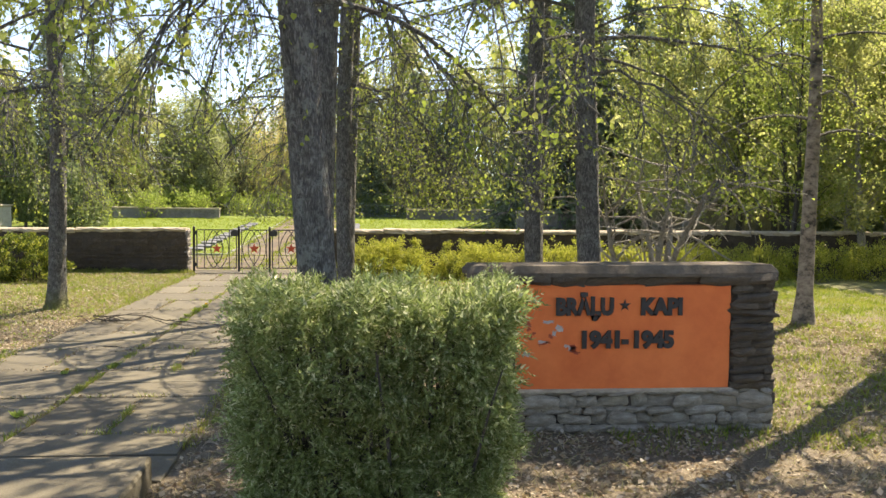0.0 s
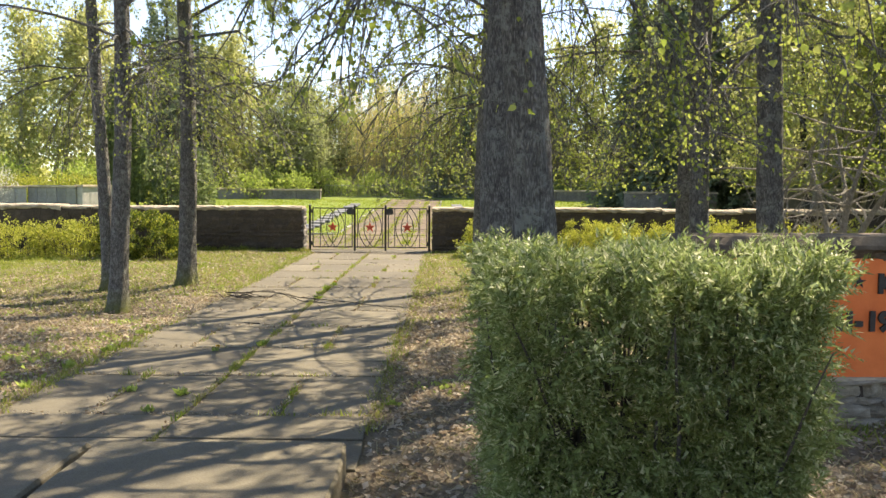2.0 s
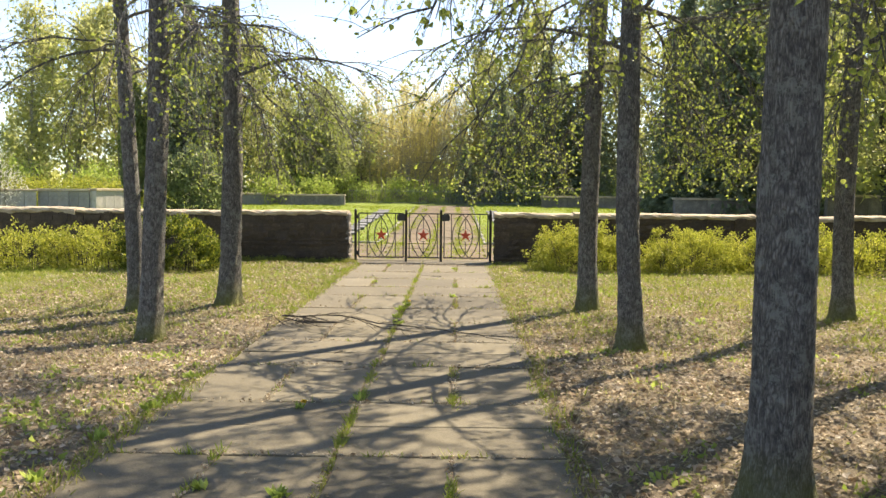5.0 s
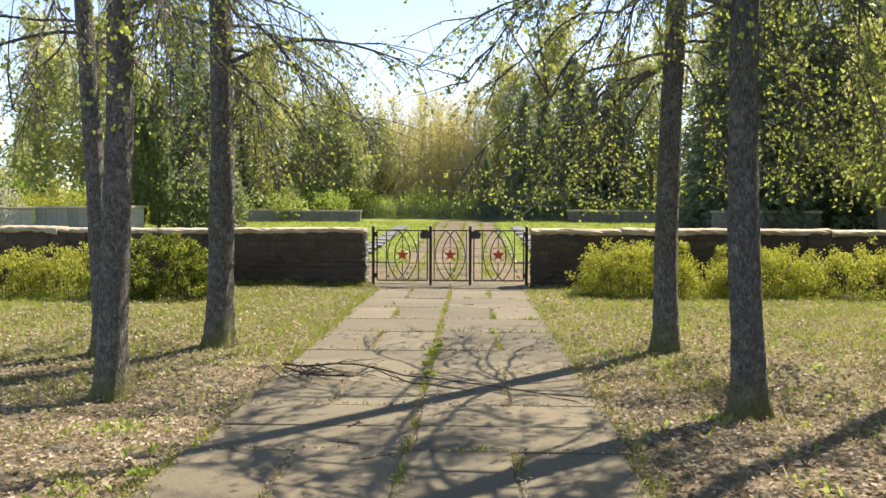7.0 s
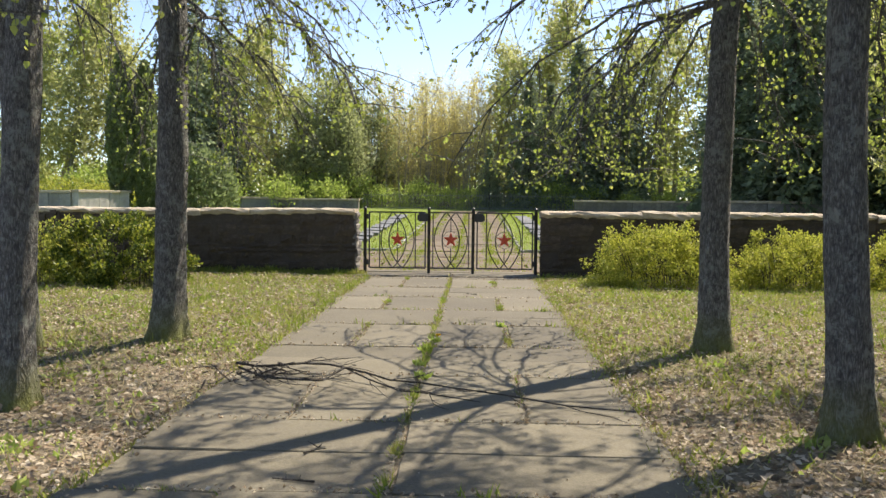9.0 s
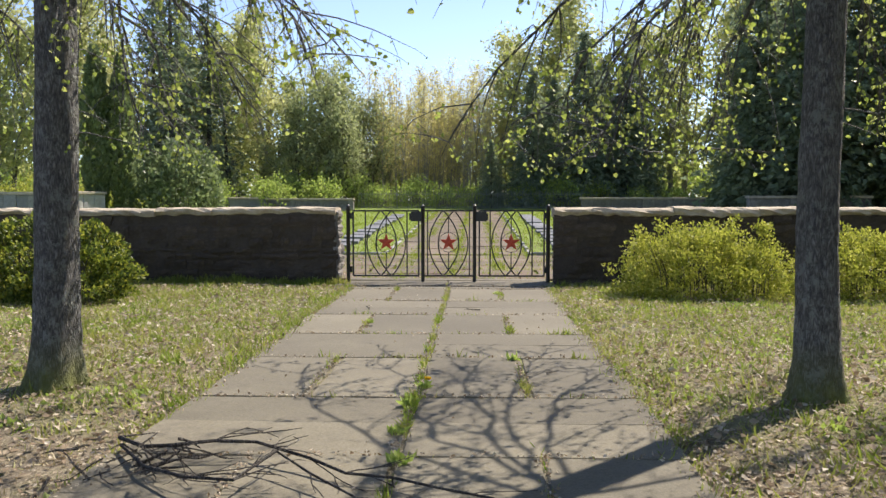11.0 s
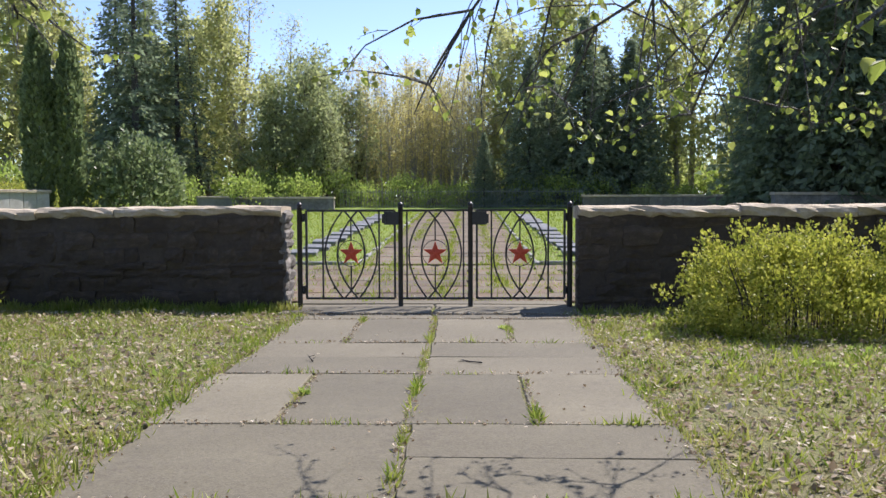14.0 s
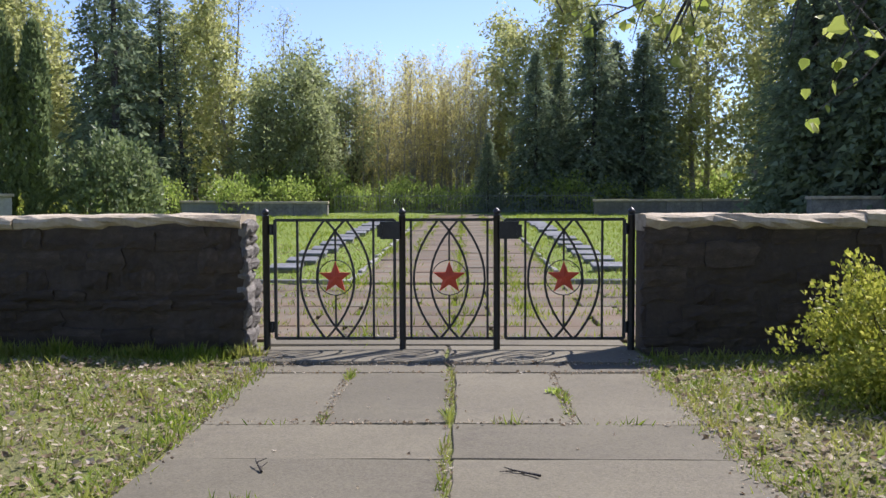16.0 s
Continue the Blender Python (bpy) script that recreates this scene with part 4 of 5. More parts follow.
def spruce(seed, height, radius, label, mat=LEAF_SPRUCE, name="spruce", skirt=0.04, full=1.0):
    r = np.random.default_rng(seed)
    t = thing(name, label, "tree", (0, 0, 0))
    wood, lp, ld, ls = Bag(), [], [], []
    wood.tube([(0, 0, 0), (0.02, 0, height * 0.5), (0, 0, height)], [0.016 * height, 0.01 * height, 0.01], 7)
    levels = int(height * 3.6)
    for i in range(levels):
        f = skirt + (1 - skirt) * i / levels
        z = f * height
        for j in range(int((9 + 7 * (1 - f)) * full)):
            a = r.uniform(0, 6.283)
            ln = radius * (1 - f) ** 0.85 * r.uniform(0.7, 1.12) + 0.12
            br = curve_path((0, 0, z + r.uniform(-0.15, 0.15)), (math.cos(a), math.sin(a), 0.12), ln, 5, 0.55 * (1 - f) + 0.1, 0.05, r)
            if j % 3 == 0:
                wood.tube(br, np.linspace(0.02, 0.005, 6), 3)
            for k in range(1, 6):
                for s in (-1, 1, 0, -0.5, 0.5):
                    side = np.array([-math.sin(a), math.cos(a), 0]) * s * 0.9
                    lp.append(br[k] + r.normal(0, 0.09, 3))
                    ld.append(np.array([math.cos(a), math.sin(a), -0.45]) * 0.8 + side + r.normal(0, 0.35, 3))
                    ls.append(r.uniform(0.14, 0.34) * (0.6 + 0.5 * (1 - f)))
    n = int(height * 420 * (full - 0.4) ** 1.5)
    f = skirt + (0.96 - skirt) * r.random(n) ** 1.3
    a, q = r.uniform(0, 6.283, n), radius * (1 - f) ** 0.85 * r.uniform(0.35, 0.72, n)
    inner = np.stack([q * np.cos(a), q * np.sin(a), f * height - 0.25 * q], 1)
    lp, ld = np.concatenate([lp, inner]), np.concatenate([ld, np.stack([np.cos(a), np.sin(a), -0.7 + r.normal(0, 0.3, n)], 1)])
    ls = np.concatenate([ls, r.uniform(0.28, 0.5, n) * (0.5 + 0.5 * (1 - f))])
    part("trunk", wood.mesh("trunk", BARK_FAR), t)
    part("crown", leaf_mesh("crown", lp, ld, ls, mat, SPRIG), t)
    return t


def column_thuja(seed, height, radius, label):
    r = np.random.default_rng(seed)
    t = thing("columnar_thuja", label, "tree", (0, 0, 0))
    b = Bag()
    b.tube([(0, 0, 0), (0, 0, height * 0.9)], [0.09, 0.02], 6)
    part("trunk", b.mesh("trunk", BARK_FAR), t)
    n = 6000
    f = r.random(n)
    rad = radius * np.minimum(1, 3.0 * (1 - f)) ** 0.6 * np.minimum(1, 0.55 + 2.5 * f) * (0.75 + 0.3 * r.random(n))
    a = r.uniform(0, 6.283, n)
    rad = rad * (1 + 0.14 * np.sin(a * 3 + f * 9) + 0.1 * np.sin(f * 31 + a * 2))
    p = np.stack([rad * np.cos(a), rad * np.sin(a), 0.35 + f * (height - 0.4)], 1)
    d = np.stack([np.cos(a) * 0.5, np.sin(a) * 0.5, np.full(n, 1.0)], 1) + r.normal(0, 0.3, (n, 3))
    part("crown", leaf_mesh("crown", p, d, r.uniform(0.10, 0.26, n), LEAF_COLUMN), t)
    return t


def shrub(name, seed, wide, deep, high, mat, label, leaves=5200, size=(0.03, 0.06), category="shrub", group="", top=0.35, puffs=0):
    """A mounded shrub: many thin stems from the ground and small leaves over an uneven dome."""
    r = np.random.default_rng(seed)
    t = thing(name, label, category, (0, 0, 0), group=group)
    wood = Bag()
    for i in range(70):
        bx, by = r.uniform(-0.33, 0.33) * wide, r.uniform(-0.33, 0.33) * deep
        tip = np.array([bx * 1.35, by * 1.35, high * r.uniform(0.6, 0.95)])
        mid = np.array([bx * 1.05, by * 1.05, tip[2] * 0.5]) + r.normal(0, 0.03, 3)
        wood.tube([(bx, by, 0), mid, tip], [0.008, 0.006, 0.003], 3)
    part("stemwork", wood.mesh("stemwork", BARK_FAR), t)["kind"] = "stuff"
    u = unit(r.normal(size=(leaves, 3)))
    u[:, 2] = np.abs(u[:, 2])
    p4 = 3.2
    k = (np.abs(u[:, 0]) ** p4 + np.abs(u[:, 1]) ** p4 + np.abs(u[:, 2]) ** p4) ** (-1 / p4)
    lump = 1 + 0.15 * np.sin(u[:, 0] * 7 + seed) * np.cos(u[:, 1] * 6 + seed * 2) + 0.10 * np.sin(u[:, 2] * 11 + u[:, 0] * 13 + u[:, 1] * 9)
    s = k * lump * (1 - 0.45 * r.random(leaves) ** 1.7)
    p = u * s[:, None] * np.array([wide / 2, deep / 2, high * (1 - top * 0.3)])
    p[:, 2] = np.maximum(p[:, 2] + r.normal(0, 0.03, leaves), 0.02)
    if puffs:
        c = p[r.integers(leaves, size=puffs)]
        c = c[np.linalg.norm(c / (wide / 2, deep / 2, high), axis=1) > 0.62]
        c[:, 2] = np.maximum(c[:, 2], 0.10 * high)
        pick = r.integers(len(c), size=leaves)
        p = c[pick] + unit(r.normal(size=(leaves, 3))) * (0.145 * r.random((leaves, 1)) ** 0.45) * (1, 1, 0.85)
        p[:, 2] = np.maximum(p[:, 2], 0.03)
    keep = (p[:, 2] > high * 0.30) | (r.random(leaves) < (0.6 if puffs else 0.5))
    p = p[keep]
    d = unit(p) * 0.6 + r.normal(0, 0.7, p.shape) + (0, 0, 0.5)
    part("leaves", leaf_mesh("leaves", p, d, r.uniform(*size, len(p)), mat), t)
    return t


def put(proto, x, y, size=1.0, turn=0.0, tall=1.0, sink=0.05):
    m = pose(x, y, float(gz(x, y)) - sink, 0, 0, turn)
    ob = copy_thing(proto, m)
    ob.scale = (size, size, size * tall)
    return ob


def settle(proto, x, y, size=1.0, turn=0.0, tall=1.0, sink=0.05):
    """Sets the first of a kind in its own place."""
    proto.matrix_basis = pose(x, y, float(gz(x, y)) - sink, 0, 0, turn)
    proto.scale = (size, size, size * tall)


FR = np.random.default_rng(21)
# young aspens, straight behind the gate
kinds = [aspen(30 + i, 8.2 + 0.35 * i, "cluster of slim young aspens with thin yellow-green leaves") for i in range(4)]
used = set()


def sow(kinds, spots, lo=0.85, hi=1.15, tall=(0.95, 1.08)):
    for i, (x, y, *s) in enumerate(spots):
        k = kinds[i % len(kinds)]
        sc = (s[0] if s else 1.0) * FR.uniform(lo, hi)
        (put if k in used else settle)(k, x, y, sc, FR.uniform(0, 360), FR.uniform(*tall))
        used.add(k)


sow(kinds, [(-8.7 + 0.36 * i + FR.uniform(-0.6, 0.6), 66 + 3.2 * (i % 4) + FR.uniform(0, 2.5)) for i in range(22)], 0.88, 1.08)
# mixed broadleaved wood
green = [broadleaf("forest_tree", 50 + i, 9.5, 3.0, LEAF_FOREST, BARK_FAR, "forest tree in fresh green spring leaf", 4300) for i in range(3)]
yellow = [broadleaf("forest_tree", 60 + i, 10.5, 2.6, LEAF_YELLOW, BARK_PALE, "tall birch-like forest tree in pale yellow-green leaf", 4300, (0.13, 0.30)) for i in range(3)]
willow = [broadleaf("willow_tree", 70 + i, 7.5, 3.3, LEAF_WILLOW, BARK_FAR, "spreading willow with dark limbs and grey-green leaves", 6500, (0.10, 0.26), 0.05, 0.8, 2) for i in range(2)]
bare = [broadleaf("bare_tree", 75, 11.0, 2.6, LEAF_YELLOW, BARK_FAR, "tall tree with almost bare spring twigs", 1300, (0.09, 0.2))]
firs = [spruce(80 + i, 12.0, 3.6, "tall dark green spruce in the wood") for i in range(3)]
thin_fir = spruce(88, 12.0, 2.3, "tall thin spruce with sparse drooping boughs", full=0.5)
sow(willow, [(-10.6, 65, 0.96), (-12.6, 63.5, 0.9), (-8.9, 67, 0.86), (-11.5, 68, 0.95), (-9.8, 63.5, 0.75)])
sow(firs, [(-1.4, 62.5, 0.32), (0.96, 63, 0.64), (3.9, 63.5, 0.87), (5.2, 65, 0.72), (6.3, 63.5, 0.78), (2.4, 65.5, 0.62), (7.4, 66, 0.6), (1.9, 64.5, 0.5), ], 0.97, 1.03)
sow([spruce(86, 12.0, 2.8, "large dark spruce behind the low wall")], [(9.6, 50.5, 0.98), (11.4, 49.0, 1.12), (13.1, 50.5, 1.15), (11.8, 54, 1.1), (15.2, 49.5, 1.2), (18.0, 52, 1.1), (21.0, 50, 1.15)], 0.97, 1.03)
sow([thin_fir], [(-18.7, 60, 1.08), (-17.4, 62.5, 1.05), (-20.4, 62, 0.95), (-19.6, 64, 1.1)])
sow(bare, [(-16.2, 62.5, 1.0), (-15.0, 65, 0.98), (-13.4, 70, 0.9)])
sow(yellow, [(-14.4, 64.5, 1.02), (-15.4, 67, 1.08), (-24.0, 63.5, 1.05), (-22.6, 66, 1.05), (-26.5, 62, 1.1), (-28.5, 60, 1.1), (-32, 58, 1.1), (-35, 62, 1.15), (-38, 56, 1.1), (-30, 68, 1.1), (-42, 60, 1.2),
             (0.2, 70, 1.12), (1.4, 71, 1.28), (2.6, 72, 1.25), (-0.6, 73, 1.0), (8.2, 65, 1.12), (9.4, 66, 1.2), (10.6, 68, 1.2), (6.0, 72, 1.3), (12.6, 66, 1.1), (14.2, 68, 1.15), (17.0, 66, 1.1), (19, 70, 1.2), (21, 66, 1.1), (24, 68, 1.1)])
sow(green, [(-20, 66, 1.0), (-18, 70, 1.0), (-22, 70, 1.0), (-27, 72, 1.05), (-33, 70, 1.1), (-37, 66, 1.1), (-44, 66, 1.1), (-46, 54, 1.1), (-40, 50, 1.0), (-48, 46, 1.1), (-52, 58, 1.2), (-15, 78, 0.8), (-10.5, 76, 0.62),
            (16, 74, 1.1), (22, 74, 1.1), (28, 64, 1.1), (31, 58, 1.1), (34, 66, 1.2), (38, 58, 1.1), (42, 50, 1.1), (27, 74, 1.2), (47, 58, 1.2), (20, 60, 0.9), (15, 59, 0.9)])
brush = [shrub("bush", 92 + i, 3.2, 2.6, 2.3, LEAF_LOW, "loose bright green bush at the wood's edge", 1800, (0.10, 0.22)) for i in range(2)]
backwood = shrub("bush", 95, 5.5, 3.2, 3.6, LEAF_FOREST, "tall shaded bush deep in the wood", 1600, (0.24, 0.5))
# deeper rows of the wood
sow(green + yellow, [(-62 + 6.4 * i + FR.uniform(-1.5, 1.5), 84 + 9 * (i % 3) + FR.uniform(-2, 2), 0.70) for i in range(20)], 0.9, 1.1)
sow(brush, [(-40 + 3.1 * i + FR.uniform(-1, 1), 75 + FR.uniform(-2, 5), 1.3) for i in range(18)])
sow([backwood], [(-46 + 3.5 * i + FR.uniform(-1, 1), 79 + FR.uniform(-2, 3), 1.0) for i in range(26)])
# the wood beyond the lawn on the sunny side
edge = [broadleaf("woodland_tree", 170 + i, 9.5, 3.0, (LEAF_FOREST, LEAF_LIME)[i], (BARK_PALE, BARK_FAR)[i], "woodland tree with pale twigs and sparse young leaves", 8200, (0.08, 0.16), 0.04, 0.7, 1 + i, DIAMOND, 0.17) for i in range(2)]
# trees at x 9-13, y 10-16 stand unseen, added to shade the lawn
shady = [(14 + FR.uniform(-2, 4), 20 + 3.1 * i + FR.uniform(-1, 1), 0.9) for i in range(8)] + [(21 + FR.uniform(-2, 5), 17 + 3.3 * i, 1.0) for i in range(9)] + [(30 + FR.uniform(-2, 6), 14 + 5.0 * i, 1.1) for i in range(7)] + [(12.5, 34.5, 0.9), (14.0, 38.0, 1.0), (17.5, 37.0, 1.05), (22.0, 29.0, 1.1), (19.0, 24.5, 1.05), (24.5, 24.0, 1.15), (9.4, 10.2, 0.85), (10.6, 13.2, 0.9), (12.4, 15.6, 0.95), (11.2, 10.6, 0.9), (16.0, 31.5, 0.95), (18.2, 29.0, 0.95), (20.5, 34.0, 1.0), (9.9, 12.4, 0.9)]
sow(firs, [(23.0, 41.0, 1.05), (27.0, 35.5, 1.1)])
sow(green, [(19.5, 43.0, 0.9), (25.0, 38.5, 1.0), (30.5, 37.0, 1.1)])
sow(edge, [s for s in shady if s[0] < 18.5 and s[1] < 38])
sow(green + yellow, [s for s in shady if not (s[0] < 18.5 and s[1] < 38)])
sow(yellow, [(-44, 40, 1.0), (-50, 38, 1.1), (-38, 44, 1.0), (-34, 49, 0.9)])

# thujas and round bush behind the wall
col = column_thuja(90, 6.9, 0.44, "dark columnar thuja beside the memorial wall")
settle(col, -17.25, 46.9, 1.0, 20)
put(col, -16.35, 47.3, 0.97, 140)
dark_bush = shrub("yew_bush", 91, 3.4, 3.2, 3.2, LEAF_COLUMN, "large rounded dark evergreen bush", 6000, (0.12, 0.26))
settle(dark_bush, -14.6, 49.0)
sow(brush, [(-13.0, 58.6, 0.8), (-10.6, 60, 0.7), (-12.6, 61.5, 0.9), (-7.8, 62.5, 0.7), (-5.6, 62.8, 0.75), (-3.9, 62.5, 0.6), (-2.2, 62.8, 0.7), (0.8, 62.4, 0.7), (2.4, 61.8, 0.75), (4.4, 61.8, 0.62), (6.6, 61.5, 0.6), (8.8, 61.8, 0.55), (11.5, 61.6, 0.6), (14.2, 61.2, 0.7), (-9.4, 63, 0.8), (-16, 58, 0.8), (-19, 56, 0.8), (17.0, 60.5, 0.8), (-11.5, 63.5, 1.0), (-22, 54, 1.0), (-26, 53, 1.0)])
tall_hedge = shrub("hedge_bush", 97, 3.4, 2.2, 1.5, LEAF_SHRUB, "bright yellow-green hedge bush on the rise", 3600, (0.05, 0.11))
sow([tall_hedge], [(-18.6 - 2.7 * i, 50.5 + 0.1 * i, 1.15) for i in range(9)], 0.97, 1.03)
white = shrub("blossom_bush", 98, 3.0, 2.6, 3.0, BLOSSOM, "bush covered in white blossom", 3000, (0.05, 0.10))
settle(white, -22.3, 43.6)

# ---- shrubs along the wall ----
spirea = [shrub("spirea_shrub", 110 + i, 2.4, 1.7, 1.06, LEAF_SHRUB, "rounded yellow-green spirea shrub in front of the stone wall", 8000, (0.034, 0.068), group="shrubs along the wall", puffs=300) for i in range(2)]
close = shrub("spirea_shrub", 115, 2.5, 1.7, 1.06, LEAF_SHRUB, "dense yellow-green spirea shrub beside the gate path", 27000, (0.028, 0.056), group="shrubs along the wall", puffs=520)
settle(close, 1.0, 25.1, 0.93, 0.0, 1.05)
put(close, 3.4, 25.2, 0.9, 180.0)
sow(spirea, [(5.3, 25.15, 0.95), (6.6, 25.2, 0.97), (7.9, 25.2, 0.97), (9.6, 25.2, 0.97), (11.3, 25.2, 0.97), (13.0, 25.2), (14.7, 25.2), (-9.7, 24.5, 0.95), (-11.3, 24.4, 0.95), (-12.9, 24.4, 0.95), (-14.5, 24.4, 0.95), (-16.2, 24.4, 0.97)], 0.98, 1.02, (0.97, 1.03))
gs = shrub("privet_shrub", 120, 2.1, 2.0, 1.25, LEAF_GREENSHRUB, "dark green leafy shrub with yellowish tips before the wall", 20000, (0.035, 0.075), group="shrubs along the wall", puffs=210)
settle(gs, -8.15, 24.5)


# ---- clipped thuja hedge ----
def clipped_hedge():
    r = np.random.default_rng(130)
    x0, x1, y0, y1, h = -0.29, 1.19, 6.10, 7.30, 1.52
    base = float(gz(0.4, 6.6))
    t = thing("clipped_thuja", "dense clipped thuja hedge block with frosted green sprays", "hedge", ((x0 + x1) / 2, (y0 + y1) / 2, base))
    wide, deep, high = x1 - x0, y1 - y0, h - base
    wood = Bag()
    for i in range(110):
        bx, by = r.uniform(-0.42, 0.42) * wide, r.uniform(-0.42, 0.42) * deep
        wood.tube(curve_path((bx * 0.8, by * 0.8, 0), (bx * 0.3, by * 0.3, 1), high * r.uniform(0.7, 0.95), 5, 0, 0.1, r), np.linspace(0.016, 0.004, 6), 4)
    part("stemwork", wood.mesh("stemwork", BARK_FAR), t)["kind"] = "stuff"
    m = 1050
    u = r.uniform(-1, 1, (m, 3))
    face = r.choice(5, m, p=(0.17, 0.19, 0.28, 0.10, 0.26))
    for ax, sgn, k in ((0, -1, 0), (0, 1, 1), (1, -1, 2), (1, 1, 3), (2, 1, 4)):
        u[face == k, ax] = sgn
    rim = (np.abs(u) ** 24).sum(1) ** (-1 / 24)
    bulge = 1 + 0.06 * np.sin(u[:, 0] * 7 + 1) * np.cos(u[:, 2] * 6) + 0.05 * np.sin(u[:, 1] * 7 + u[:, 2] * 6)
    q = u * (rim * (1 - 0.26 * r.random(m) ** 1.7) * bulge)[:, None]
    taper = 0.90 + 0.10 * (q[:, 2] * 0.5 + 0.5)
    q = np.stack([q[:, 0] * taper * wide / 2, q[:, 1] * taper * deep / 2, (q[:, 2] * 0.5 + 0.5) * high], 1)
    cd = unit(u * (np.abs(u) > 0.85) + r.normal(0, 0.35, (m, 3)) + (0, 0, 0.35))
    per = 21
    n = m * per
    along = r.random((m, per, 1)) * 0.11 - 0.08
    p = (q[:, None, :] + cd[:, None, :] * along + r.normal(0, 0.04, (m, per, 3))).reshape(-1, 3)
    d = unit(np.repeat(cd, per, 0) + r.normal(0, 0.38, (n, 3)))
    s = unit(np.cross(d, r.normal(size=(n, 3))))
    size = r.uniform(0.055, 0.135, n)
    tips, ways, lens = [], [], []
    for k in range(9):
        f = k / 8
        side = (-1) ** k if k < 8 else 0
        droop = np.array([0, 0, -0.25]) * f * f
        tips.append(p + (d + droop) * (size * f * 0.85)[:, None])
        ways.append(d * (0.75 + 0.3 * f) + s * side * 0.85 + droop * 1.5)
        lens.append(size * (0.47 - 0.25 * abs(f - 0.25)))
    frond = np.array([(-0.15, 0.2), (0.15, 0.2), (0, 1)])
    part("sprays", leaf_mesh("sprays", np.concatenate(tips), np.concatenate(ways), np.concatenate(lens), LEAF_THUJA, frond), t)


clipped_hedge()


# ---- birch and the bare shrub on the sunny lawn ----
def birch(x, y):
    r = np.random.default_rng(140)
    t = thing("birch_tree", "slender birch with mottled pale bark on the lawn", "tree", (x, y, float(gz(x, y)) - 0.03))
    h = np.linspace(0, 12, 22)
    b = Bag()
    b.tube(np.stack([0.06 * np.sin(h * 0.5) + 0.006 * h, 0.03 * np.sin(h), h], 1), 0.138 * (1 - 0.8 * h / 12) * (1 + 0.5 * np.exp(-h / 0.2)), 12, 0.04)
    part("trunk", b.mesh("trunk", BIRCH, True), t)
    wood, lp, ld = Bag(), [], []
    for i in range(26):
        z = 3.2 + 8.5 * i / 26
        a = i * 2.4
        main = curve_path((0.012 * z, 0, z), (math.cos(a), math.sin(a), 0.5), r.uniform(1.5, 3.0), 8, 1.4, 0.1, r)
        wood.tube(main, np.linspace(0.03, 0.005, 9), 4)
        for j in range(2, 9):
            for _ in range(2):
                tw = curve_path(main[j], r.normal(0, 0.6, 3) + (0, 0, -0.5), r.uniform(0.5, 1.2), 5, 1.2, 0.1, r)
                wood.tube(tw, np.linspace(0.005, 0.002, 6), 3)
                q = tw[r.integers(1, 6, 20)] + r.normal(0, 0.05, (20, 3))
                lp.append(q)
                ld.append(r.normal(0, 0.6, (20, 3)) + (0, 0, -0.7))
    part("branching", wood.mesh("branching", BARK), t)
    lp = np.concatenate(lp)
    part("crown", leaf_mesh("crown", lp, np.concatenate(ld), r.uniform(0.03, 0.06, len(lp)), LEAF_LIME), t)


birch(7.9, 16.0)


def bare_shrub(x, y):
    r = np.random.default_rng(150)
    t = thing("gnarled_shrub", "leafless gnarled shrub with pale crooked branches", "shrub", (x, y, float(gz(x, y)) - 0.03))
    for i in range(5):
        b = Bag()
        a = r.uniform(0, 6.283)
        main = curve_path((0, 0, 0), (0.5 * math.cos(a), 0.5 * math.sin(a), 1), r.uniform(2.0, 3.4), 9, 0.3, 0.16, r)
        b.tube(main, np.linspace(0.07, 0.015, 10), 6)
        for j in range(3, 10):
            for _ in range(2):
                sub = curve_path(main[j], r.normal(0, 0.8, 3) + (0, 0, 0.2), r.uniform(0.6, 1.6), 7, 0.1, 0.25, r)
                b.tube(sub, np.linspace(0.02, 0.004, 8), 4)
                for k in range(2, 8, 2):
                    tw = curve_path(sub[k], r.normal(0, 0.8, 3), r.uniform(0.3, 0.7), 4, 0, 0.25, r)
                    b.tube(tw, np.linspace(0.007, 0.002, 5), 3)
        part("branch", b.mesh("branch", BARK_PALE), t)


bare_shrub(4.6, 14.6)

# ---- inside the cemetery ----
fore = Bag()
fore.box((-9.0, 27.76, -0.2), (3.6, 32.5, -0.02))
fore = setting("forecourt", fore.mesh("forecourt", GROUND), "paved forecourt behind the gate with weeds in its joints", "pavement")
rng = np.random.default_rng(160)
FS = [block_mesh("slab", 1.52, 0.745, 0.10, COURT, 160 + i, 0.014, 0.008) for i in range(4)]


def court_slab(parent, x, y, turn=0):
    ob = new("slab", FS[int(rng.integers(4))])
    ob.parent = parent
    ob.matrix_basis = pose(x, y, float(gz(MIDDLE, y)) - 0.055 + rng.uniform(-0.006, 0.006), 1.6 + rng.uniform(-0.4, 0.4), rng.uniform(-0.4, 0.4), turn)


for i in range(6):
    for j in range(8):
        court_slab(fore, -8.2 + 1.57 * j + (0.0 if i % 2 else 0.4), 28.15 + 0.76 * i)
inner = Bag()
inner.box((-4.2, 32.52, 0.0), (-1.2, 33.0, 0.05))
inner = setting("inner_path", inner.mesh("inner_path", GROUND), "slab path between the rows of grave plaques", "path")
for i in range(34):
    for j in range(2):
        court_slab(inner, -3.47 + 1.57 * j, 32.95 + 0.77 * i)
for x in (-4.36, -1.02):
    for i in range(17):
        y = 33.3 + 1.52 * i
        cap_slab(inner, x - 0.05, x + 0.05, y - 0.75, y + 0.75, float(gz(x, y)) - 0.06, 0.12, 400 + i, PANEL_GREY, "kerb")
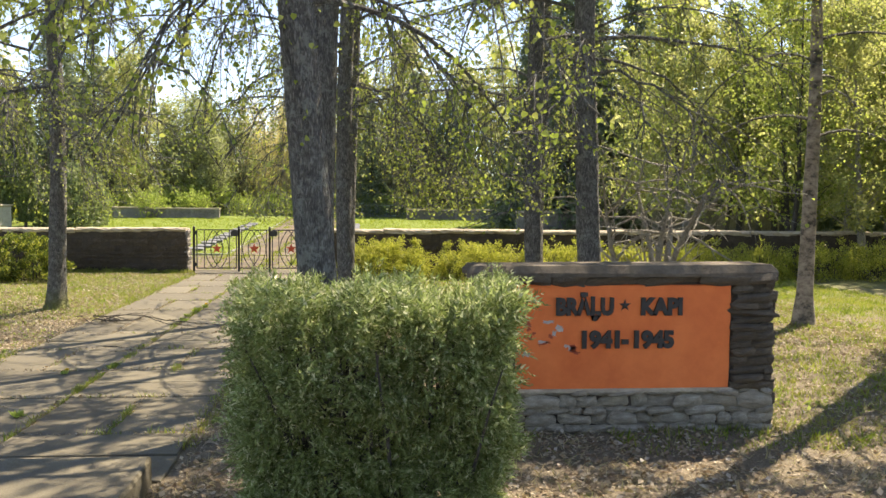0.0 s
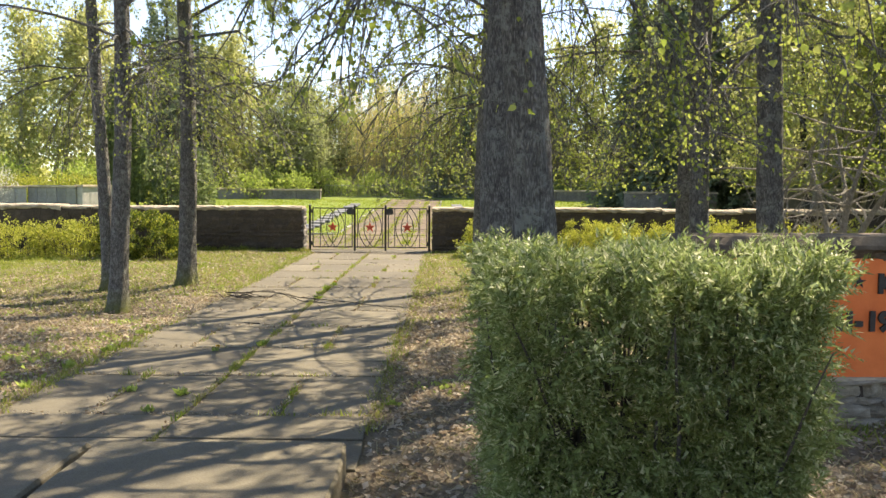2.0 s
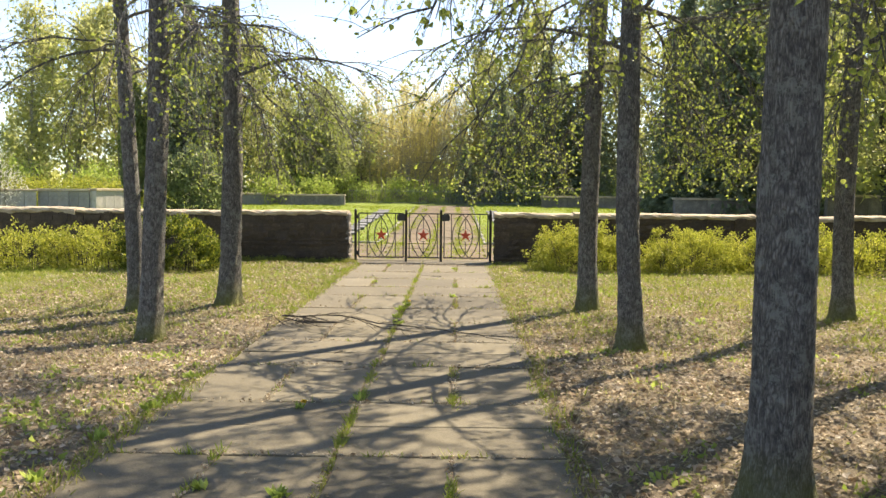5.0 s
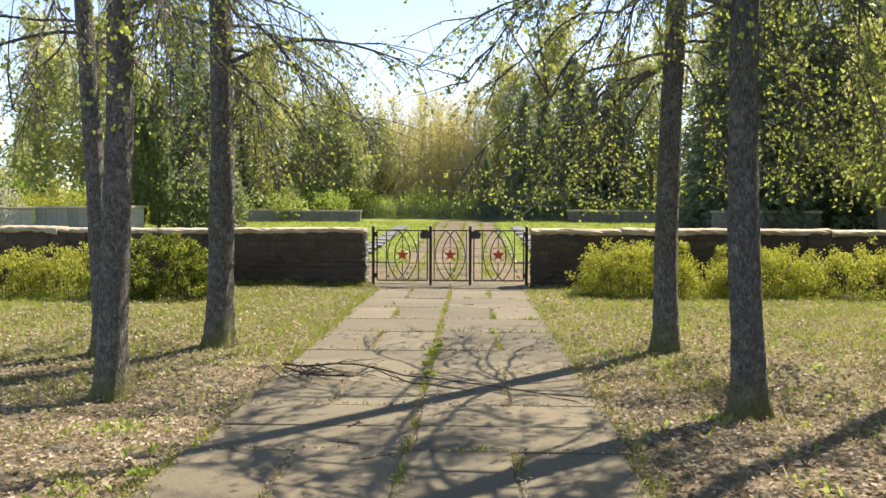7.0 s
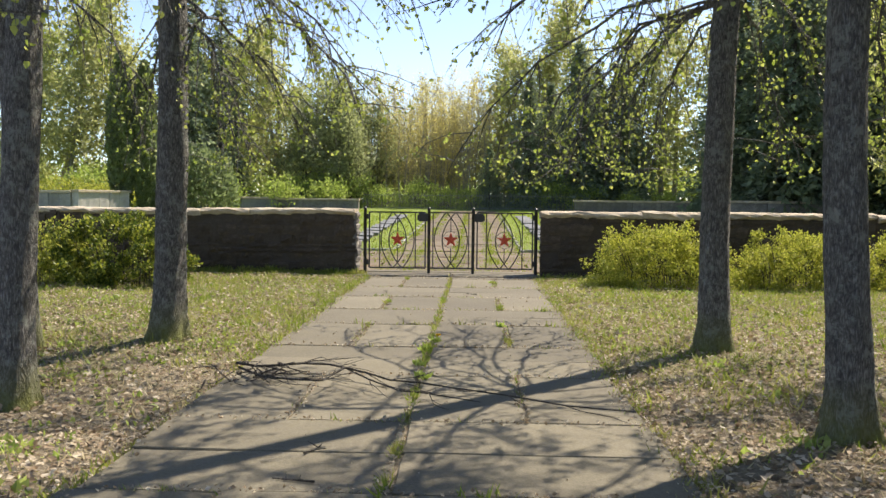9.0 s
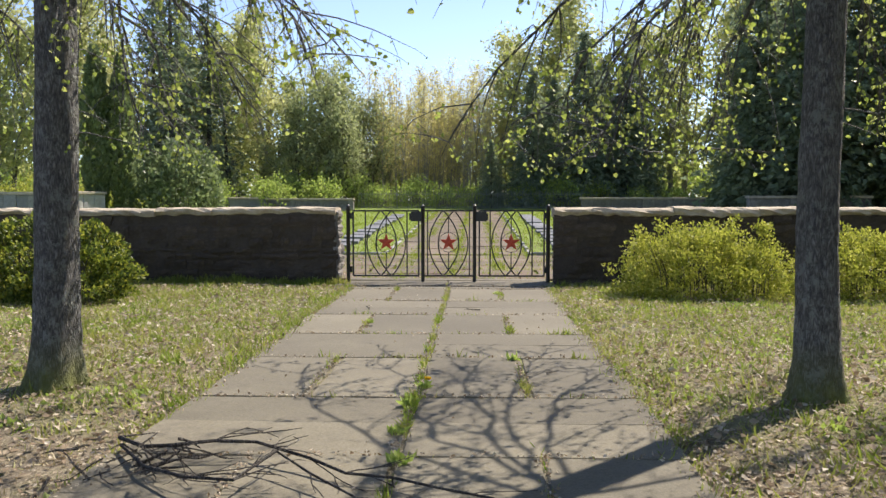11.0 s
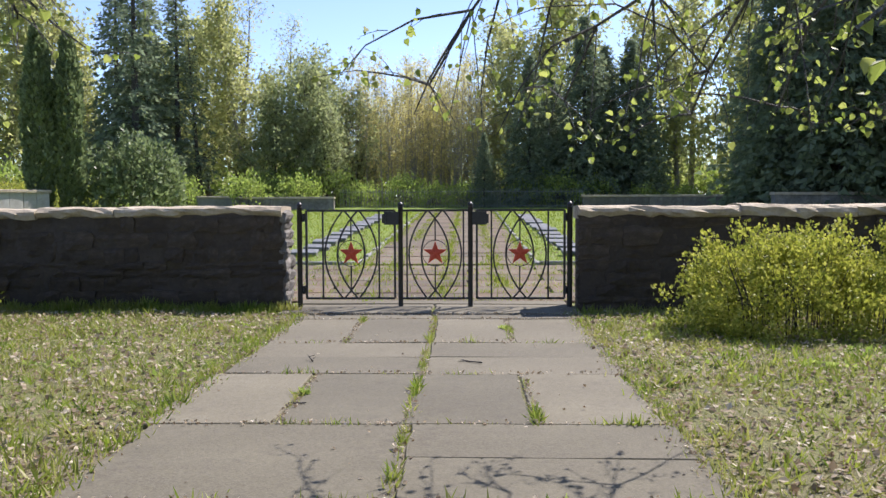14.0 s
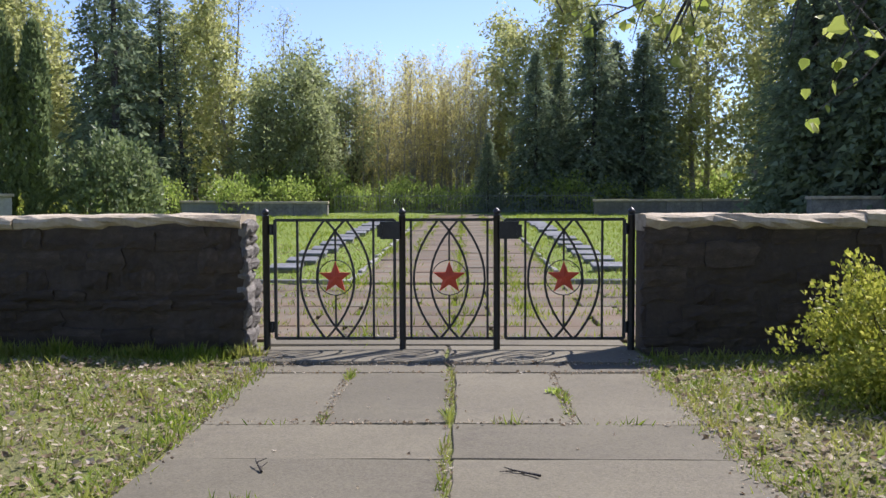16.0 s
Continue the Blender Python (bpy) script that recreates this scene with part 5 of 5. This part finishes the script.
for x0, x1 in ((-9.0, -4.4), (-1.0, 3.6)):
    for i in range(3):
        w = (x1 - x0) / 3
        cap_slab(inner, x0 + w * i, x0 + w * (i + 1), 32.52, 32.62, 0.04, 0.16, 430 + i, PANEL_GREY, "kerb")


def grave_plaque(x, y, proto=None):
    m = pose(x, y, float(gz(x, y)), 0, 0, 0)
    if proto:
        return copy_thing(proto, m)
    t = thing("grave_plaque", "slanted grey stone grave plaque on the lawn", "gravestone", (x, y, float(gz(x, y))), group="rows of grave plaques")
    p = part("plaque", block_mesh("plaque", 0.56, 0.40, 0.05, SLATE, 170, 0.004, 0.008), t)
    p.matrix_basis = pose(0, 0, 0.07, 7)
    part("base", block_mesh("base", 0.50, 0.32, 0.11, PANEL_GREY, 171, 0.008, 0.01), t).location = (0, 0.04, -0.03)
    return t


first = None
for side, x in ((0, -5.65), (1, -0.1)):
    for i in range(13):
        g = grave_plaque(x + (0.02 if i % 2 else -0.02), 34.3 + 1.38 * i, first)
        first = first or g


def low_wall(name, a, b, high, thick, mat, label, z_drop=0.1, board=1.6):
    """A straight low wall from a to b with a slightly wider coping."""
    a, b = Vector((*a, 0)), Vector((*b, 0))
    ln = (b - a).length
    ang = math.degrees(math.atan2(b.y - a.y, b.x - a.x))
    mid = (a + b) / 2
    t = thing(name, label, "wall", (mid.x, mid.y, float(gz(mid.x, mid.y)) - z_drop), ang)
    n = max(1, round(ln / board))
    for i in range(n):
        part("panel", block_mesh("panel", ln / n - 0.02, thick, high - 0.1 + z_drop, mat, 180 + i, 0.01, 0.01), t).location = (-ln / 2 + ln / n * (i + 0.5), 0, 0)
    part("coping", block_mesh("coping", ln + 0.06, thick + 0.14, 0.1, CAP, 190, 0.015, 0.015), t).location = (0, 0, high - 0.1 + z_drop)


# one memorial wall: lit faces painted pale, the shaded face painted grey
low_wall("memorial_wall", (-18.05, 44.3), (-16.9, 46.6), 1.24, 0.4, LIT_BOARD, "weathered memorial wall of board-marked concrete coloured as sunlit, with coping", board=0.5)
low_wall("memorial_wall", (-20.55, 44.62), (-18.2, 44.5), 1.24, 0.4, PANEL_GREY, "memorial wall coloured shade grey with pale coping", board=0.5)
low_wall("memorial_wall", (-24.6, 41.2), (-20.65, 44.4), 1.24, 0.4, LIT_BOARD, "memorial wall coloured as sunlit, running beside the bright hedge", board=0.5)
low_wall("memorial_wall", (-14.9, 57.3), (-13.2, 58.2), 0.7, 0.4, PANEL_GREY, "low pale memorial wall at the lawn's far edge")
low_wall("memorial_wall", (-13.1, 58.2), (-8.6, 58.2), 0.65, 0.4, STONE_GREY, "low dark memorial wall at the lawn's far edge")
low_wall("memorial_wall", (3.1, 58.0), (12.4, 58.0), 0.72, 0.45, STONE_GREY, "long low dark wall with pale coping at the lawn's edge")
low_wall("memorial_wall", (8.4, 47.6), (13.0, 47.4), 1.0, 0.5, STONE_GREY, "dark low wall under the spruces")
low_wall("memorial_wall", (14.6, 45.2), (21.5, 44.4), 1.3, 0.5, STONE_GREY, "dark memorial wall in the spruces' shade")


def far_fence():
    t = thing("iron_fence", "low grey iron picket fence at the lawn's far edge", "fence", (-2.6, 60.2, float(gz(-2.6, 60.2))))
    for z in (0.15, 0.85):
        b = Bag()
        bar(b, (-6, 0, z), (6, 0, z), 0.02)
        part("rail", b.mesh("rail", IRON_GREY), t)
    b = Bag()
    b.box((-0.006, -0.006, 0), (0.006, 0.006, 1.0))
    pk = b.mesh("picket", IRON_GREY)
    for i in range(81):
        part("picket", pk, t).location = (-6 + 0.15 * i, 0, 0)


far_fence()


# ---- fallen branch on the path ----
def fallen_branch():
    r = np.random.default_rng(200)
    t = thing("fallen_branch", "dead forked branch lying across the path", "branch", (0, 0, 0.0))
    fork_a = [(-4.24, 17.13, 0.06), (-4.0, 16.85, 0.09), (-3.85, 16.84, 0.10), (-3.64, 16.9, 0.11), (-3.42, 16.92, 0.10), (-3.1, 16.71, 0.08), (-2.89, 16.53, 0.06), (-2.66, 16.5, 0.05), (-2.42, 16.35, 0.05), (-2.0, 16.15, 0.04), (-1.6, 15.9, 0.03), (-1.15, 15.76, 0.03)]
    fork_b = [(-4.2, 17.05, 0.04), (-3.9, 16.6, 0.06), (-3.62, 16.35, 0.09), (-3.37, 16.28, 0.10), (-3.26, 16.68, 0.12), (-3.05, 16.46, 0.08), (-2.79, 16.2, 0.05), (-2.57, 16.17, 0.04), (-2.2, 15.97, 0.03)]
    for spine, thick in ((fork_a, 0.012), (fork_b, 0.010)):
        spine = np.array(spine)
        n = len(spine)
        b = Bag()
        b.tube(spine, np.linspace(thick, 0.004, n), 6)
        for i in range(1, n - 1):
            for _ in range(2 if i < 4 else 1):
                d = unit(spine[i + 1] - spine[i - 1]) + r.normal(0, 0.55, 3) * (1, 1, 0.25)
                q = curve_path(spine[i], d, r.uniform(0.15, 0.5), 7, 0.12, 0.12, r)
                q[:, 2] = np.clip(q[:, 2], 0.012, 0.12)
                b.tube(q, np.linspace(0.0045, 0.002, 8), 4)
                for k in (3, 6):
                    w = curve_path(q[k], d + r.normal(0, 0.7, 3) * (1, 1, 0.2), r.uniform(0.1, 0.3), 4, 0.1, 0.2, r)
                    w[:, 2] = np.clip(w[:, 2], 0.01, 0.2)
                    b.tube(w, np.linspace(0.004, 0.0018, 5), 3)
        part("fork", b.mesh("fork", DEADWOOD), t)
    b = Bag()
    for i in range(26):
        q0 = np.array((-4.0 + r.normal(0, 0.13), 16.72 + r.normal(0, 0.16), r.uniform(0.02, 0.10)))
        q = curve_path(q0, (r.normal(0, 1), r.normal(0, 1), r.normal(0, 0.25)), r.uniform(0.1, 0.4), 5, 0.15, 0.3, r)
        q[:, 2] = np.clip(q[:, 2], 0.012, 0.16)
        b.tube(q, np.linspace(r.uniform(0.004, 0.011), 0.003, 6), 4)
    part("twig_tangle", b.mesh("twig_tangle", DEADWOOD), t, "tangle of dark broken twigs")["kind"] = "stuff"


fallen_branch()


def fallen_twig(x, y, size, turn):
    r = np.random.default_rng(int(abs(x * 57 + y * 13)))
    b = Bag()
    main = curve_path((0, 0, 0.012), (1, 0.2, 0.05), size, 6, 0.05, 0.22, r)
    main[:, 2] = np.clip(main[:, 2], 0.008, 0.05)
    b.tube(main, np.linspace(0.007, 0.003, 7), 5)
    for k in (2, 4):
        w = curve_path(main[k], (0.6, r.choice((-0.8, 0.8)), 0.1), size * 0.4, 4, 0.05, 0.2, r)
        w[:, 2] = np.clip(w[:, 2], 0.008, 0.06)
        b.tube(w, np.linspace(0.004, 0.002, 5), 4)
    thing("fallen_twig", "small dry crooked twig lying on a path slab", "twig", (x, y, 0.0), turn, "twigs on the path", b.mesh("fallen_twig", DEADWOOD))


for x, y, size, turn in ((-3.6, 23.4, 0.16, 110), (-2.21, 23.35, 0.22, 130), (-2.98, 13.8, 0.3, 20), (-3.2, 14.7, 0.22, 75), (-3.05, 14.2, 0.24, 160), (-1.7, 19.3, 0.14, 50), (-3.5, 21.9, 0.12, 10)):
    fallen_twig(x, y, size, turn)


# ---- grass, weeds and dead leaves ----
def scatter(n, x0, x1, y0, y1, keep):
    x, y = RNG.uniform(x0, x1, n), RNG.uniform(y0, y1, n)
    m = keep(x, y) > RNG.random(n)
    return x[m], y[m]


def off_path(x, y):
    edge = 0.07 * np.sin(y * 3.1) + 0.05 * np.sin(y * 7.7 + 1)
    return (np.abs(x + 2.69) > 1.60 + edge) | (y > 27.6)


def blades(name, x, y, length, mat, label, lean=0.5, dz=0.0):
    z = gz(x, y) + dz
    tuft = 0.5 + 0.5 * np.sin(7 * x + 2 * np.sin(3 * y)) * np.sin(6 * y + 2 * np.sin(4 * x))
    length = length * (0.6 + 0.8 * tuft)
    p = np.stack([x, y, z - 0.005], 1)
    d = RNG.normal(0, lean, (len(x), 3))
    d[:, 2] = 1.0
    wide = BLADE * (2.2, 1)
    stuff(name, leaf_mesh(name, p, d, RNG.uniform(0.5, 1.2, len(x)) * length, mat, wide), label, "grass")


patch = lambda x, y: 0.5 + 0.5 * lumps(x * 0.6 + 3, y * 0.6)
x, y = scatter(360000, -15, 12.0, 8.6, 26.9, lambda x, y: off_path(x, y) * np.clip(0.10 + 0.6 * (x > 2.6) + smooth(14.5, 21.5, y) * 0.75 + 0.75 * (patch(x, y) - 0.6), 0, 1))
blades("lawn_grass", x, y, 0.088, GRASS, "short fresh lawn grass in front of the wall", 0.6)
x, y = scatter(190000, -10, 6, 0.0, 26.6, lambda x, y: off_path(x, y) * np.clip(0.6 - smooth(17, 24, y) * 0.2, 0, 1))
blades("dry_grass", x, y, 0.085, GRASS_DRY, "thin dry grass between the dead leaves", 1.7)
x, y = scatter(64000, -16, 12, 32.7, 58, lambda x, y: (np.abs(x + 2.69) > 1.7) * 1.0)
blades("inner_lawn", x, y, 0.12, GRASS_LUSH, "fresh green lawn inside the cemetery", 0.6)
x, y = scatter(215000, -9.5, 9, -0.5, 26.5, lambda x, y: off_path(x, y) * (1 - 0.6 * (x > 3.4) * (y < 13)) * np.clip(0.95 - smooth(14, 23, y) * 0.32 + 0.5 * (patch(y, x) - 0.5), 0, 1))
p = np.stack([x, y, gz(x, y) + RNG.uniform(0.004, 0.04, len(x))], 1)
d = RNG.normal(0, 1, (len(x), 3)) * (1, 1, 0.22)
stuff("dead_leaves", leaf_mesh("dead_leaves", p, d, RNG.uniform(0.022, 0.066, len(x)) * np.where(y < 15, 1.05, 1.0), LITTER, DIAMOND, unit(RNG.normal(0, 0.5, p.shape) + (0, 0, 1))), "brown dead leaves on the ground under the trees", "leaf litter")

def debris(name, x, y, label, lo=0.012, hi=0.036):
    p = np.stack([x, y, np.maximum(gz(x, y), 0.0) + RNG.uniform(0.002, 0.02, len(x))], 1)
    stuff(name, leaf_mesh(name, p, RNG.normal(0, 1, p.shape) * (1, 1, 0.4), RNG.uniform(lo, hi, len(x)), LITTER), label, "leaf litter")


# weeds in the joints
jx, jy = [], []
r = np.random.default_rng(210)
for far_y, near_y in zip(ROWS, ROWS[1:]):
    for c, w in ((MIDDLE, 1.0), (MIDDLE - 0.785, 0.75), (MIDDLE + 0.785, 0.75)):
        even = ROWS.index(far_y) % 2 == 0
        if c != MIDDLE and not even:
            continue
        for _ in range(int(5 * w) + 1):
            k = int(r.integers(8, 70) * w)
            jx.append(c + r.normal(0, 0.013, k))
            jy.append(r.uniform(near_y, far_y) + r.normal(0, 0.10, k))
    for _ in range(5):
        k = int(r.integers(6, 30))
        jx.append(r.uniform(LEFT_EDGE, RIGHT_EDGE) + r.normal(0, 0.08, k))
        jy.append(near_y + r.normal(0, 0.012, k))
blades("joint_weeds", np.concatenate(jx), np.concatenate(jy), 0.075, GRASS, "grass growing in the joints between slabs", 0.55, 0.02)
ex = np.where(r.random(5200) < 0.5, LEFT_EDGE - 0.02, RIGHT_EDGE + 0.02) + r.normal(0, 0.06, 5200)
blades("edge_grass", ex, r.uniform(9, 26.5, 5200), 0.08, GRASS, "longer grass along the edges of the path", 0.5, 0.02)
blades("wall_foot_grass", r.uniform(-10.5, -4.35, 2600), 26.85 + r.normal(0, 0.05, 2600), 0.12, GRASS, "longer grass along the foot of the wall", 0.4)


def weed_clump(x, y, size, flower=False):
    r = np.random.default_rng(int(abs(x * 100 + y * 10)))
    t = thing("dandelion" if flower else "weed_clump", "dandelion with a yellow flower in a path joint" if flower else "leafy green weed growing in a path joint", "weed", (x, y, 0.0))
    n = 26
    d = r.normal(0, 0.8, (n, 3))
    d[:, 2] = np.abs(d[:, 2]) + 0.5
    part("leaves", leaf_mesh("leaves", r.normal(0, 0.02, (n, 3)) * (1, 1, 0) + (0, 0, 0.0), d, r.uniform(0.5, 1.1, n) * size, LEAF_LOW, DIAMOND * (0.6, 1)), t)
    if flower:
        n = 40
        a = r.uniform(0, 6.283, n)
        d = np.stack([np.cos(a), np.sin(a), r.uniform(0.2, 1.0, n)], 1)
        part("flower", leaf_mesh("flower", np.zeros((n, 3)) + (0.03, -0.02, size * 0.9), d, 0.03, DANDELION), t)


for x, y, s, fl in ((-2.66, 16.9, 0.2, False), (-2.71, 18.2, 0.19, False), (-2.64, 18.75, 0.17, True), (-2.72, 17.5, 0.16, False), (-3.15, 12.3, 0.12, True), (-1.95, 19.9, 0.18, False), (-2.7, 12.6, 0.17, False), (-3.4, 10.3, 0.16, False), (-2.9, 10.2, 0.18, False), (-3.0, 9.6, 0.14, False), (-3.45, 22.2, 0.14, False), (-1.95, 25.3, 0.13, False), (-4.35, 12.2, 0.2, False), (-4.4, 11.3, 0.22, False), (-4.42, 10.4, 0.2, False), (-4.38, 13.4, 0.16, False), (-0.98, 9.9, 0.14, False)):
    weed_clump(x, y, s * 0.48, fl)

# dead leaves caught in the joints and along the edges
dx, dy = [], []
for yy in ROWS[:-1]:
    k = 170
    dx.append(r.uniform(LEFT_EDGE, RIGHT_EDGE, k))
    dy.append(yy + r.normal(0, 0.02, k))
for xx, w, k in ((LEFT_EDGE - 0.03, 0.07, 2200), (RIGHT_EDGE + 0.03, 0.07, 2200), (MIDDLE, 0.025, 900), (MIDDLE, 1.1, 120)):
    dx.append(xx + r.normal(0, w, k))
    dy.append(r.uniform(9, 26.9, k))
for far_y, near_y in list(zip(ROWS, ROWS[1:]))[::2]:
    for xx in (MIDDLE - 0.785, MIDDLE + 0.785):
        dx.append(xx + r.normal(0, 0.02, 110))
        dy.append(r.uniform(near_y, far_y, 110))
dx.append(r.uniform(-4.5, -1.0, 500))
dy.append(26.46 + r.normal(0, 0.06, 500))
debris("path_litter", np.concatenate(dx), np.concatenate(dy), "dead leaves caught in the joints of the path")

debris("court_litter", r.uniform(-8.8, 3.4, 16000), 27.8 + 14 * r.random(16000) ** 1.5, "brown dead leaves scattered on the inner paving", 0.02, 0.05)

# weeds on the inner pavings
tx, ty = r.choice((-4.2, -3.6, -2.69, -1.8, -1.15), 300), r.uniform(28, 57, 300)
tk = r.integers(300, size=13000)
wx = np.concatenate([tx[tk] + r.normal(0, 0.10, 13000), r.uniform(-8.5, 3.2, 5000)])
wy = np.concatenate([ty[tk] + r.normal(0, 0.35, 13000), 27.85 + 0.76 * r.integers(0, 7, 5000) + r.normal(0, 0.04, 5000)])
blades("inner_weeds", wx, wy, 0.09, GRASS_LUSH, "grass growing through the inner paving", 0.5, 0.03)

# low leafy plants on the verge
gx, gy = [], []
for _ in range(210):
    cx, cy = (r.uniform(-5.3, -4.3), r.uniform(8.8, 16)) if r.random() < 0.16 else (r.choice((r.uniform(-9, -4.4), r.uniform(-1.0, 6))), r.uniform(10, 26))
    k = int(r.integers(6, 40))
    gx.append(cx + r.normal(0, 0.14, k))
    gy.append(cy + r.normal(0, 0.14, k))
gx, gy = np.concatenate(gx), np.concatenate(gy)
m = off_path(gx, gy)
gx, gy = gx[m], gy[m]
p = np.stack([gx, gy, gz(gx, gy)], 1)
d = RNG.normal(0, 0.8, p.shape)
d[:, 2] = np.abs(d[:, 2]) + 0.35
stuff("verge_plants", leaf_mesh("verge_plants", p, d, RNG.uniform(0.03, 0.075, len(p)), LEAF_LOW), "low leafy green plants on the verge", "plants")
